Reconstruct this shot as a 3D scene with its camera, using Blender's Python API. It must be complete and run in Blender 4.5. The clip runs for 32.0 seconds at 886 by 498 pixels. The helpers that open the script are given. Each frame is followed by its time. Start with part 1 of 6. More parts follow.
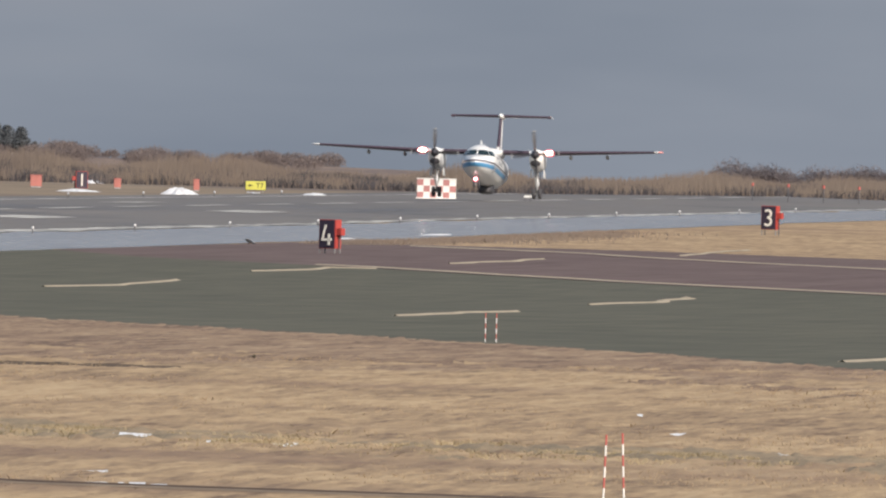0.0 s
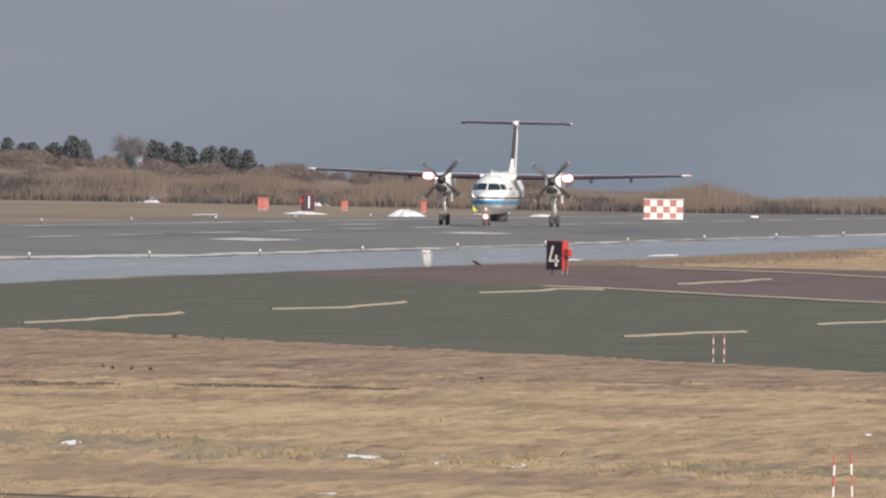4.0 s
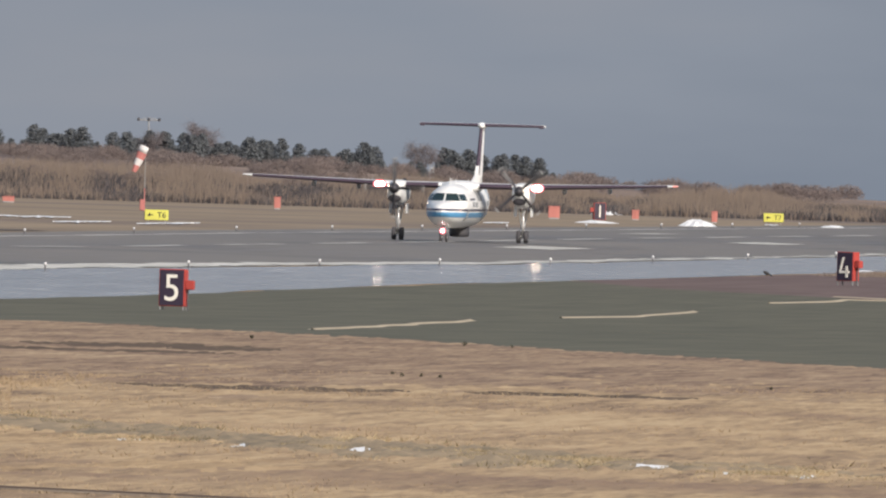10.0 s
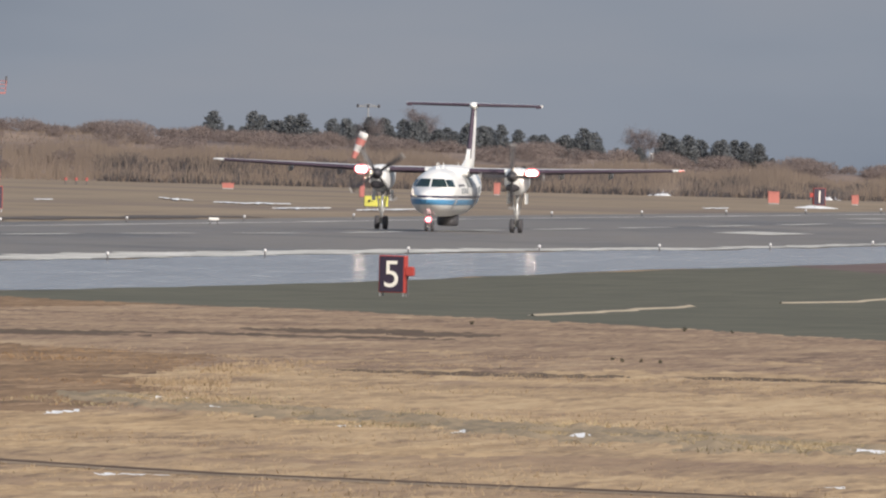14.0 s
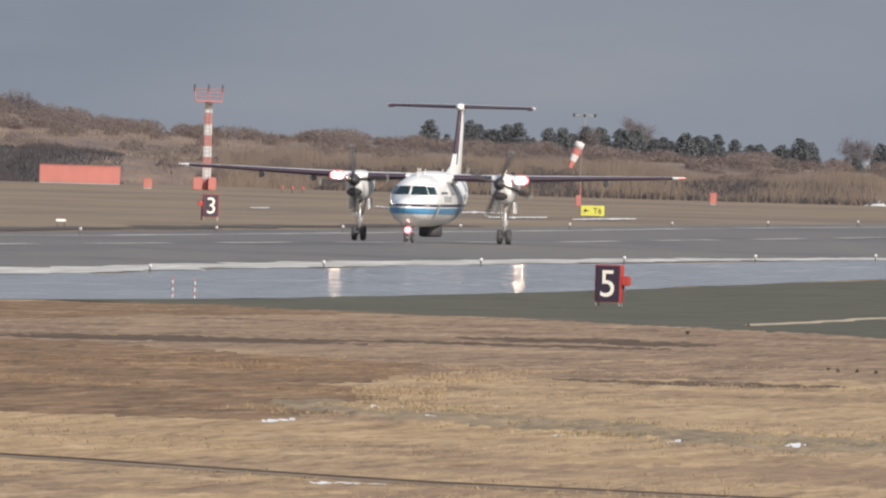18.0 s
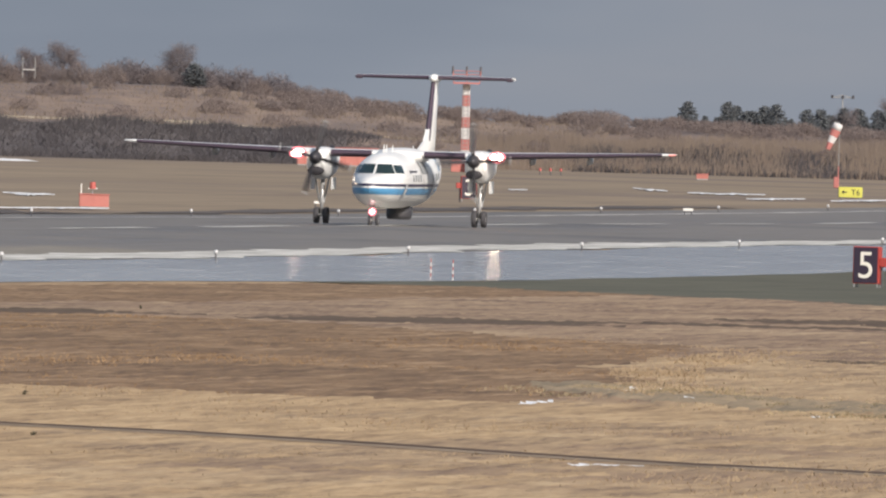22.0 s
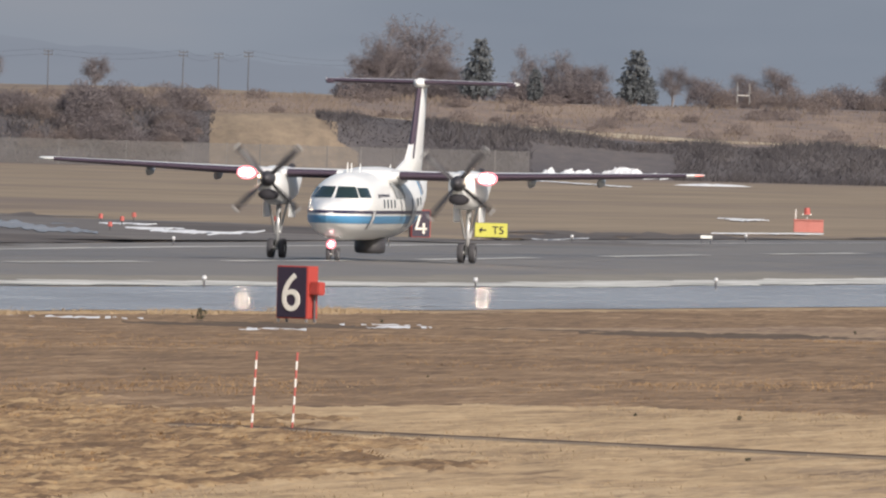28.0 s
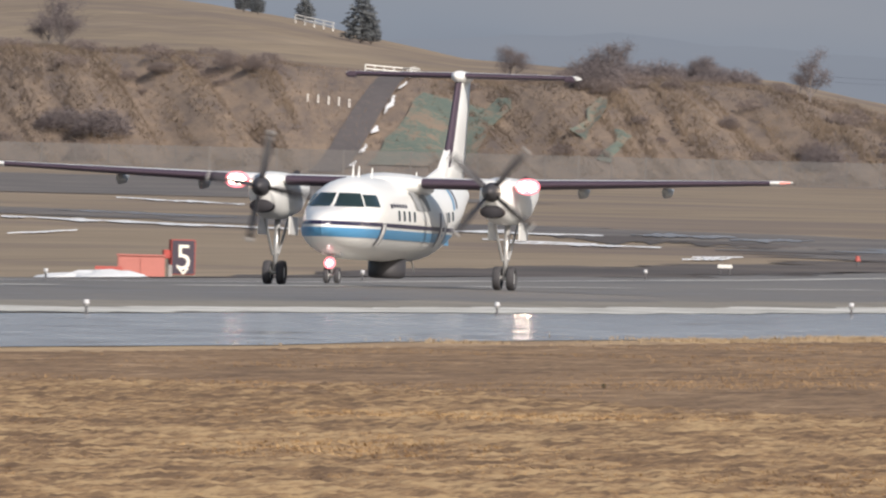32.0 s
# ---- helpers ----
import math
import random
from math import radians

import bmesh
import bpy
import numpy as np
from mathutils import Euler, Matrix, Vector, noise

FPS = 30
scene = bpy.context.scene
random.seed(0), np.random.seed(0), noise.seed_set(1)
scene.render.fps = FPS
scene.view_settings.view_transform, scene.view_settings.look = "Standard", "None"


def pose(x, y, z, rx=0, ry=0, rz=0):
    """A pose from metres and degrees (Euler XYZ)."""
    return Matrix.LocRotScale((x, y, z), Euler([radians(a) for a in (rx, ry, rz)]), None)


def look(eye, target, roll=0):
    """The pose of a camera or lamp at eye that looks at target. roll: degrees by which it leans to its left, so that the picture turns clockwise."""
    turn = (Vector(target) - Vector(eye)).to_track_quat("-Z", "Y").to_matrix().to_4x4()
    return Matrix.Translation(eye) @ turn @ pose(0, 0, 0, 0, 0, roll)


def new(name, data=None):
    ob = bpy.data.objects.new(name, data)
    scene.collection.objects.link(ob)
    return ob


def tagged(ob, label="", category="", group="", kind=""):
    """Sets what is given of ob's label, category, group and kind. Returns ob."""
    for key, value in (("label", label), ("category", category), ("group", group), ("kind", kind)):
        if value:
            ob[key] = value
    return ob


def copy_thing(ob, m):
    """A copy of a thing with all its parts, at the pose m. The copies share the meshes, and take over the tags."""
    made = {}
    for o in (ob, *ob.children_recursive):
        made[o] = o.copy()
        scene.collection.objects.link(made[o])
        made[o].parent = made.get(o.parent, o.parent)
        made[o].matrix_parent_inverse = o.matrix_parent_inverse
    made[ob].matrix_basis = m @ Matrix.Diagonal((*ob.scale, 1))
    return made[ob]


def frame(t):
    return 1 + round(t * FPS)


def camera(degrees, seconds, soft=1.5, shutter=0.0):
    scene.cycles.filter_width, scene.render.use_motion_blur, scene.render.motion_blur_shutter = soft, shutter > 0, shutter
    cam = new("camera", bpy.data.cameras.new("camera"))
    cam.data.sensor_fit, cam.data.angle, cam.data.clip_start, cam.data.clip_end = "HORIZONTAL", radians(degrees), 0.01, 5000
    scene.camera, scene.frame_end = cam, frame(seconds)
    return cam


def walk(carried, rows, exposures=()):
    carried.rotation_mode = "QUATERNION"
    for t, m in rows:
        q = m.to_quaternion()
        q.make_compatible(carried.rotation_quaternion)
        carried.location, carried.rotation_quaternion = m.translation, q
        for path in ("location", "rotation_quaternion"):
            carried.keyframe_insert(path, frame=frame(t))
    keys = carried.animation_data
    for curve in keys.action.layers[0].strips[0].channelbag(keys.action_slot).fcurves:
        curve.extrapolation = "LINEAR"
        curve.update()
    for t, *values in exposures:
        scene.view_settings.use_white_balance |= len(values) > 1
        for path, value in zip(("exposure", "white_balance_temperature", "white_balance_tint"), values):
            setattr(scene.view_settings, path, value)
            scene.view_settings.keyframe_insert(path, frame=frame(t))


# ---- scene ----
# A long-lens camera stands on a low terrace beside an airfield and pans after a landing turboprop.
# x is to the right, y runs along the runway away from the camera, z up.
EYE = 7.26
cam = camera(1.8716, 32.0, soft=2.2, shutter=0.15)
# seconds, yaw, tilt, lean
PAN = [
    (0.0, 4.8060, -0.2903, 1.437),
    (0.5, 4.8529, -0.3175, 1.381),
    (1.0, 4.9165, -0.3102, 1.312),
    (1.5, 4.9831, -0.3116, 1.233),
    (2.0, 5.0567, -0.2959, 1.131),
    (2.5, 5.1105, -0.2886, 1.220),
    (3.0, 5.1499, -0.2919, 1.468),
    (3.5, 5.2405, -0.2912, 1.234),
    (4.0, 5.2870, -0.2562, 1.129),
    (4.5, 5.3380, -0.2451, 1.169),
    (6.5, 5.5145, -0.2795, 1.490),
    (7.0, 5.5959, -0.2782, 1.475),
    (7.5, 5.6241, -0.2425, 1.372),
    (8.0, 5.6761, -0.2332, 1.449),
    (8.5, 5.7394, -0.2232, 1.457),
    (9.0, 5.7900, -0.2375, 1.475),
    (9.5, 5.8615, -0.2437, 1.642),
    (10.0, 5.9013, -0.2522, 1.639),
    (10.5, 5.9712, -0.2733, 1.495),
    (11.0, 6.0348, -0.2724, 1.530),
    (11.5, 6.1270, -0.2638, 1.548),
    (12.0, 6.2271, -0.2362, 1.462),
    (12.5, 6.2684, -0.2783, 1.414),
    (13.0, 6.3076, -0.3368, 1.510),
    (13.5, 6.3278, -0.3401, 1.480),
    (14.0, 6.3645, -0.2946, 1.491),
    (14.5, 6.4232, -0.2803, 1.675),
    (16.5, 6.5722, -0.3007, 1.512),
    (17.0, 6.6614, -0.3002, 1.592),
    (17.5, 6.7655, -0.2785, 1.623),
    (18.0, 6.8214, -0.2873, 1.645),
    (18.5, 6.8558, -0.3190, 1.782),
    (19.0, 6.9085, -0.3218, 1.758),
    (19.5, 6.9761, -0.3361, 1.608),
    (20.0, 7.0448, -0.3332, 1.544),
    (20.5, 7.1467, -0.3509, 1.567),
    (21.0, 7.2210, -0.3237, 1.530),
    (21.5, 7.2923, -0.3326, 1.520),
    (22.0, 7.3654, -0.3408, 1.573),
    (22.5, 7.4421, -0.3828, 1.555),
    (23.0, 7.5550, -0.3720, 1.531),
    (23.5, 7.6786, -0.3479, 1.480),
    (24.0, 7.7892, -0.3325, 1.438),
    (24.5, 7.8531, -0.3329, 1.375),
    (26.5, 8.4482, -0.3083, 1.439),
    (27.0, 8.6527, -0.3014, 1.383),
    (27.5, 8.7702, -0.2961, 1.352),
    (28.0, 8.8756, -0.3275, 1.557),
    (28.5, 9.0627, -0.3698, 1.530),
    (29.0, 9.3000, -0.3663, 1.435),
    (29.5, 9.5271, -0.3146, 1.457),
    (30.0, 9.8460, -0.3249, 1.513),
    (30.5, 10.0215, -0.3366, 1.516),
    (31.0, 10.2298, -0.3600, 1.534),
    (31.5, 10.5300, -0.3759, 1.323),
    (32.0, 10.8963, -0.3205, 1.461),
]
walk(cam, [(t, pose(0, 0, EYE, 90 + tilt, 0, yaw) @ pose(0, 0, 0, 0, 0, lean)) for t, yaw, tilt, lean in PAN])

# ---------------------------------------------------------------- light
SUN_AZ, SUN_EL = 138.0, 31.0          # degrees clockwise from +y, and above the horizon
world = bpy.data.worlds.new("sky")
scene.world = world
world.use_nodes = True
wn = world.node_tree
sky = wn.nodes.new("ShaderNodeTexSky")
sky.sky_type, sky.sun_disc = "NISHITA", False
sky.sun_elevation, sky.sun_rotation = radians(SUN_EL), radians(SUN_AZ)
sky.dust_density, sky.air_density = 2.0, 1.0
bgn = wn.nodes["Background"]
wn.links.new(sky.outputs[0], bgn.inputs[0])
bgn.inputs[1].default_value = 0.11
sun_data = bpy.data.lights.new("sun", "SUN")
sun_data.energy, sun_data.angle, sun_data.color = 4.7, radians(0.6), (1.0, 0.912, 0.825)
sun = new("sun", sun_data)
sd = Vector((math.sin(radians(SUN_AZ)) * math.cos(radians(SUN_EL)), math.cos(radians(SUN_AZ)) * math.cos(radians(SUN_EL)), math.sin(radians(SUN_EL))))
sun.matrix_world = look(sd * 100, (0, 0, 0))
scene.view_settings.exposure = 0.0


# ---------------------------------------------------------------- materials
def nodes_of(name):
    m = bpy.data.materials.new(name)
    m.use_nodes = True
    t = m.node_tree
    return m, t, t.nodes["Principled BSDF"]


def ramp_node(t, stops):
    r = t.nodes.new("ShaderNodeValToRGB")
    e = r.color_ramp.elements
    while len(e) < len(stops):
        e.new(0.5)
    for el, (p, c) in zip(e, stops):
        el.position, el.color = p, (*c, 1)
    return r


def coords(t, scale, space, turn=0.0):
    if space == "world":
        src = t.nodes.new("ShaderNodeNewGeometry").outputs["Position"]
    else:
        src = t.nodes.new("ShaderNodeTexCoord").outputs["Object"]
    if turn:
        rot = t.nodes.new("ShaderNodeMapping")
        rot.inputs["Rotation"].default_value = (0, 0, radians(turn))
        t.links.new(src, rot.inputs["Vector"])
        src = rot.outputs[0]
    mp = t.nodes.new("ShaderNodeMapping")
    mp.inputs["Scale"].default_value = scale
    t.links.new(src, mp.inputs["Vector"])
    return mp.outputs[0]


def noise_node(t, vec, scale, detail=5.0, rough=0.55, dist=0.0):
    n = t.nodes.new("ShaderNodeTexNoise")
    n.inputs["Scale"].default_value, n.inputs["Detail"].default_value = scale, detail
    n.inputs["Roughness"].default_value, n.inputs["Distortion"].default_value = rough, dist
    t.links.new(vec, n.inputs["Vector"])
    return n.outputs["Fac"]


def mix_node(t, fac, a, b, how="MIX"):
    m = t.nodes.new("ShaderNodeMix")
    m.data_type, m.blend_type = "RGBA", how
    for sock, val in ((m.inputs["Factor"], fac), (m.inputs["A"], a), (m.inputs["B"], b)):
        if isinstance(val, (int, float)):
            sock.default_value = val
        elif isinstance(val, tuple):
            sock.default_value = (*val, 1)
        else:
            t.links.new(val, sock)
    return m.outputs["Result"]


def bump_node(t, h, strength, dist, p):
    b = t.nodes.new("ShaderNodeBump")
    b.inputs["Strength"].default_value, b.inputs["Distance"].default_value = strength, dist
    t.links.new(h, b.inputs["Height"])
    t.links.new(b.outputs[0], p.inputs["Normal"])


def surface(name, stops, big=0.03, small=1.5, rough=0.9, bump=0.3, bump_d=0.05, scale=(1, 1, 1), space="world", mixf=0.5, metal=0.0, spec=0.3, spots=None, streak=None, grain=None, contrast=1.0, gloss=None, sheer=0.0, turn=0.0):
    """Two scales of colour variation over a ramp, with fine relief. spots: (colour, scale, low, high) for worn or stained places.
    grain: (across, along, share) for clumps drawn out along the runway. sheer: share of light that passes through thin blades."""
    m, t, p = nodes_of(name)
    v = coords(t, scale, space)
    n1, n2 = noise_node(t, v, big, 4), noise_node(t, v, small, 6, 0.65)
    f = mix_node(t, mixf, n1, n2)
    if streak:
        f = mix_node(t, streak[1], f, noise_node(t, coords(t, (streak[0], streak[0] * 0.35, 1), space, turn), 1.0, 7, 0.6, 0.3))
    if grain:
        f = mix_node(t, grain[2], f, noise_node(t, coords(t, (grain[0], grain[1], 1), space, turn), 1.0, 6, 0.65, 0.3))
    if contrast != 1.0:
        k = t.nodes.new("ShaderNodeMapRange")
        k.inputs["From Min"].default_value, k.inputs["From Max"].default_value = 0.5 - 0.5 / contrast, 0.5 + 0.5 / contrast
        t.links.new(f, k.inputs["Value"])
        f = k.outputs[0]
    r = ramp_node(t, stops)
    t.links.new(f, r.inputs[0])
    col = r.outputs[0]
    if gloss:
        k = t.nodes.new("ShaderNodeMapRange")
        k.inputs["To Min"].default_value, k.inputs["To Max"].default_value = gloss
        k.inputs["From Min"].default_value, k.inputs["From Max"].default_value = 0.35, 0.65
        t.links.new(f, k.inputs["Value"])
        t.links.new(k.outputs[0], p.inputs["Roughness"])
    if spots:
        c, s, lo, hi = spots
        k = t.nodes.new("ShaderNodeMapRange")
        k.inputs["From Min"].default_value, k.inputs["From Max"].default_value = lo, hi
        t.links.new(noise_node(t, v, s, 4, 0.6, 0.4), k.inputs["Value"])
        col = mix_node(t, k.outputs[0], col, c)
    t.links.new(col, p.inputs["Base Color"])
    p.inputs["Metallic"].default_value = metal
    if not gloss:
        p.inputs["Roughness"].default_value = rough
    p.inputs["Specular IOR Level"].default_value = spec
    if bump:
        bump_node(t, n2, bump, bump_d, p)
    if sheer:
        tr, ms = t.nodes.new("ShaderNodeBsdfTranslucent"), t.nodes.new("ShaderNodeMixShader")
        t.links.new(col, tr.inputs["Color"])
        ms.inputs[0].default_value = sheer
        t.links.new(p.outputs[0], ms.inputs[1])
        t.links.new(tr.outputs[0], ms.inputs[2])
        t.links.new(ms.outputs[0], t.nodes["Material Output"].inputs[0])
    return m


def glow(name, colour, strength):
    m, t, p = nodes_of(name)
    p.inputs["Base Color"].default_value = (*colour, 1)
    p.inputs["Emission Color"].default_value = (*colour, 1)
    p.inputs["Emission Strength"].default_value = strength
    return m


GRASS = surface("dry_grass", [(0.30, (0.19, 0.13, 0.085)), (0.42, (0.31, 0.22, 0.135)), (0.55, (0.44, 0.315, 0.185)), (0.68, (0.51, 0.38, 0.23))], 0.045, 0.9, 0.95, 0.9, 0.12, spots=((0.23, 0.155, 0.11), 0.03, 0.55, 0.75), streak=(0.22, 0.42), grain=(2.2, 0.12, 0.5), contrast=1.85)
BROWN = surface("mown_brown_turf", [(0.3, (0.125, 0.08, 0.05)), (0.48, (0.215, 0.139, 0.081)), (0.62, (0.295, 0.196, 0.114)), (0.72, (0.37, 0.255, 0.155))], 0.05, 1.3, 0.95, 0.9, 0.12, streak=(0.35, 0.5), grain=(2.0, 0.14, 0.52), contrast=2.1)
GREEN = surface("dark_olive_field", [(0.3, (0.075, 0.076, 0.055)), (0.5, (0.105, 0.103, 0.075)), (0.7, (0.14, 0.132, 0.095))], 0.06, 1.2, 0.95, 0.4, 0.03, streak=(0.25, 0.5), grain=(1.6, 0.03, 0.4), contrast=1.6)
PURPLE = surface("bare_purple_soil", [(0.3, (0.095, 0.066, 0.06)), (0.5, (0.14, 0.10, 0.092)), (0.7, (0.18, 0.132, 0.118))], 0.06, 1.1, 0.95, 0.4, 0.03, streak=(0.2, 0.5), grain=(1.2, 0.02, 0.4), contrast=1.6)
STRAW = surface("bleached_straw", [(0.3, (0.33, 0.275, 0.195)), (0.6, (0.47, 0.40, 0.295))], 0.2, 3.0, 0.95, 0.5, 0.05)
ASPHALT = surface("runway_asphalt", [(0.3, (0.138, 0.128, 0.12)), (0.5, (0.184, 0.171, 0.158)), (0.7, (0.232, 0.214, 0.196))], 0.02, 0.7, 0.75, 0.15, 0.01, scale=(1, 0.25, 1), spec=0.35, spots=((0.12, 0.118, 0.118), 0.05, 0.52, 0.7), streak=(0.5, 0.4), grain=(0.6, 0.02, 0.35), contrast=1.4, gloss=(0.5, 0.92))
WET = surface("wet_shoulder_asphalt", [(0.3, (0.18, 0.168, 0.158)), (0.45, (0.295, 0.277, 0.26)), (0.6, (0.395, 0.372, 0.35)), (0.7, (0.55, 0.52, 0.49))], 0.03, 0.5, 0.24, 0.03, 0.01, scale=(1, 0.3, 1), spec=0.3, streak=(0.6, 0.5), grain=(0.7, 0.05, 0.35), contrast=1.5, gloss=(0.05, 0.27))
PAINT = surface("weathered_white_paint", [(0.3, (0.30, 0.295, 0.265)), (0.5, (0.52, 0.51, 0.47)), (0.65, (0.70, 0.69, 0.65))], 0.15, 1.5, 0.8, 0.1, 0.01, grain=(0.9, 0.06, 0.5), contrast=1.6)
ROUGH = surface("rough_reddish_turf", [(0.3, (0.15, 0.102, 0.074)), (0.45, (0.255, 0.176, 0.118)), (0.58, (0.34, 0.243, 0.158)), (0.7, (0.44, 0.33, 0.21))], 0.04, 1.0, 0.95, 0.9, 0.12, streak=(0.14, 0.5), grain=(1.6, 0.07, 0.5), contrast=2.0)
PALE = surface("pale_dry_grass", [(0.30, (0.22, 0.148, 0.088)), (0.42, (0.345, 0.24, 0.138)), (0.55, (0.465, 0.33, 0.188)), (0.68, (0.54, 0.395, 0.235))], 0.045, 0.9, 0.95, 0.9, 0.12, streak=(0.22, 0.42), grain=(2.2, 0.12, 0.5), contrast=1.85)
COARSE = surface("coarse_tussock_turf", [(0.3, (0.145, 0.087, 0.046)), (0.45, (0.245, 0.152, 0.078)), (0.58, (0.365, 0.236, 0.118)), (0.7, (0.475, 0.325, 0.168))], 0.05, 1.2, 0.95, 0.9, 0.12, streak=(0.3, 0.4), grain=(2.4, 0.27, 0.6), contrast=2.7)
TRACK = surface("dirt_track", [(0.3, (0.25, 0.195, 0.145)), (0.6, (0.34, 0.27, 0.2))], 0.2, 2.0, 0.95, 0.3, 0.03, spec=0.03)
SNOW = surface("old_snow", [(0.3, (0.62, 0.63, 0.64)), (0.6, (0.80, 0.81, 0.82))], 0.3, 2.0, 0.8, 0.4, 0.04)
WATER = surface("meltwater", [(0.3, (0.03, 0.035, 0.04)), (0.6, (0.05, 0.055, 0.06))], 0.3, 2.0, 0.06, 0.0, spec=0.6)
FARGRASS = surface("far_dry_grass", [(0.3, (0.165, 0.13, 0.10)), (0.5, (0.255, 0.20, 0.14)), (0.7, (0.32, 0.255, 0.18))], 0.02, 0.35, 0.95, 0.4, 0.06, spots=((0.17, 0.135, 0.115), 0.012, 0.5, 0.68), streak=(0.06, 0.5), grain=(0.5, 0.01, 0.4), contrast=1.5)
BANK = surface("rough_bank", [(0.34, (0.135, 0.113, 0.11)), (0.45, (0.185, 0.148, 0.132)), (0.56, (0.245, 0.187, 0.15)), (0.7, (0.32, 0.245, 0.18))], 0.07, 0.45, 0.95, 0.5, 0.15)
HILLFACE = surface("weathered_hill_face", [(0.3, (0.112, 0.095, 0.092)), (0.43, (0.16, 0.127, 0.106)), (0.56, (0.212, 0.163, 0.126)), (0.7, (0.265, 0.203, 0.15))], 0.09, 0.7, 0.95, 0.8, 0.25, streak=(0.3, 0.35), grain=(0.7, 0.06, 0.45), contrast=1.5, turn=-14.0)
MOUND = surface("dry_grass_mound", [(0.3, (0.185, 0.145, 0.11)), (0.5, (0.25, 0.195, 0.14)), (0.7, (0.315, 0.245, 0.172))], 0.1, 0.8, 0.95, 0.6, 0.2, streak=(0.5, 0.3), grain=(0.7, 0.05, 0.5), contrast=1.9, turn=-14.0)
SCRUBSLOPE = surface("dark_scrub_slope", [(0.3, (0.085, 0.079, 0.086)), (0.5, (0.115, 0.104, 0.106)), (0.7, (0.16, 0.138, 0.128))], 0.08, 0.7, 0.95, 0.6, 0.2)
SOIL = surface("damp_dark_soil", [(0.3, (0.095, 0.073, 0.058)), (0.7, (0.165, 0.125, 0.095))], 0.2, 2.0, 0.95, 0.4, 0.04, spec=0.05, grain=(1.5, 0.08, 0.5), contrast=1.6)
WETSOIL = surface("wet_dark_soil", [(0.3, (0.075, 0.066, 0.062)), (0.5, (0.105, 0.09, 0.08)), (0.7, (0.16, 0.132, 0.11))], 0.08, 0.9, 0.8, 0.3, 0.04, streak=(0.12, 0.5), contrast=1.5)
WEEDS = surface("greenish_weedy_grass", [(0.3, (0.18, 0.148, 0.10)), (0.5, (0.29, 0.225, 0.145)), (0.7, (0.39, 0.295, 0.185))], 0.2, 2.0, 0.95, 0.4, 0.04, grain=(3.0, 0.12, 0.5), contrast=1.7)
DUSTY = surface("dusty_asphalt", [(0.3, (0.18, 0.165, 0.142)), (0.5, (0.235, 0.215, 0.182)), (0.7, (0.29, 0.262, 0.22))], 0.05, 0.9, 0.85, 0.1, 0.01, streak=(0.4, 0.5), contrast=1.3)
DAMPTAR = surface("damp_old_asphalt", [(0.3, (0.10, 0.092, 0.088)), (0.5, (0.15, 0.134, 0.122)), (0.7, (0.22, 0.192, 0.165))], 0.04, 0.8, 0.75, 0.1, 0.01, spec=0.3, streak=(0.1, 0.5), contrast=1.4)


# ---------------------------------------------------------------- ground
def lerp_table(x, xs, ys):
    return float(np.interp(x, xs, ys))


PROFILE_Y = (300, 400, 600, 700, 800, 900, 1000, 1100, 1200, 1300, 1400, 1500, 1600, 1700, 1800, 2000)
PROFILE_Z = (1.41, 1.41, 1.36, 1.16, 0.78, 0.49, 0.12, 0.01, 0.08, 0.06, 0.0, -0.15, -0.12, -0.09, -0.02, 0.0)
BANK_AZ = (0, 3.5, 4.5, 4.9, 5.6, 6.0, 6.4, 6.9, 7.25, 7.6, 7.85, 8.04, 9.0, 9.6, 9.9, 10.2, 10.6, 10.85, 11.1, 11.4, 12.5, 20)
BANK_Z = (0.4, 0.4, 0.8, 1.5, 2.0, 2.7, 3.3, 3.8, 4.1, 5.3, 6.3, 6.7, 6.6, 6.4, 6.0, 8.6, 8.7, 8.6, 9.4, 10.4, 11.0, 11.0)
HILL_AZ = (0, 8.0, 9.5, 10.5, 10.86, 11.25, 11.55, 12.5, 20)
HILL_Z = (0, 0, 0.5, 1.5, 3.0, 5.6, 6.8, 8.0, 8.0)
BANK_R = 2450.0


def smooth(a, b, x):
    k = min(1.0, max(0.0, (x - a) / (b - a)))
    return k * k * (3 - 2 * k)


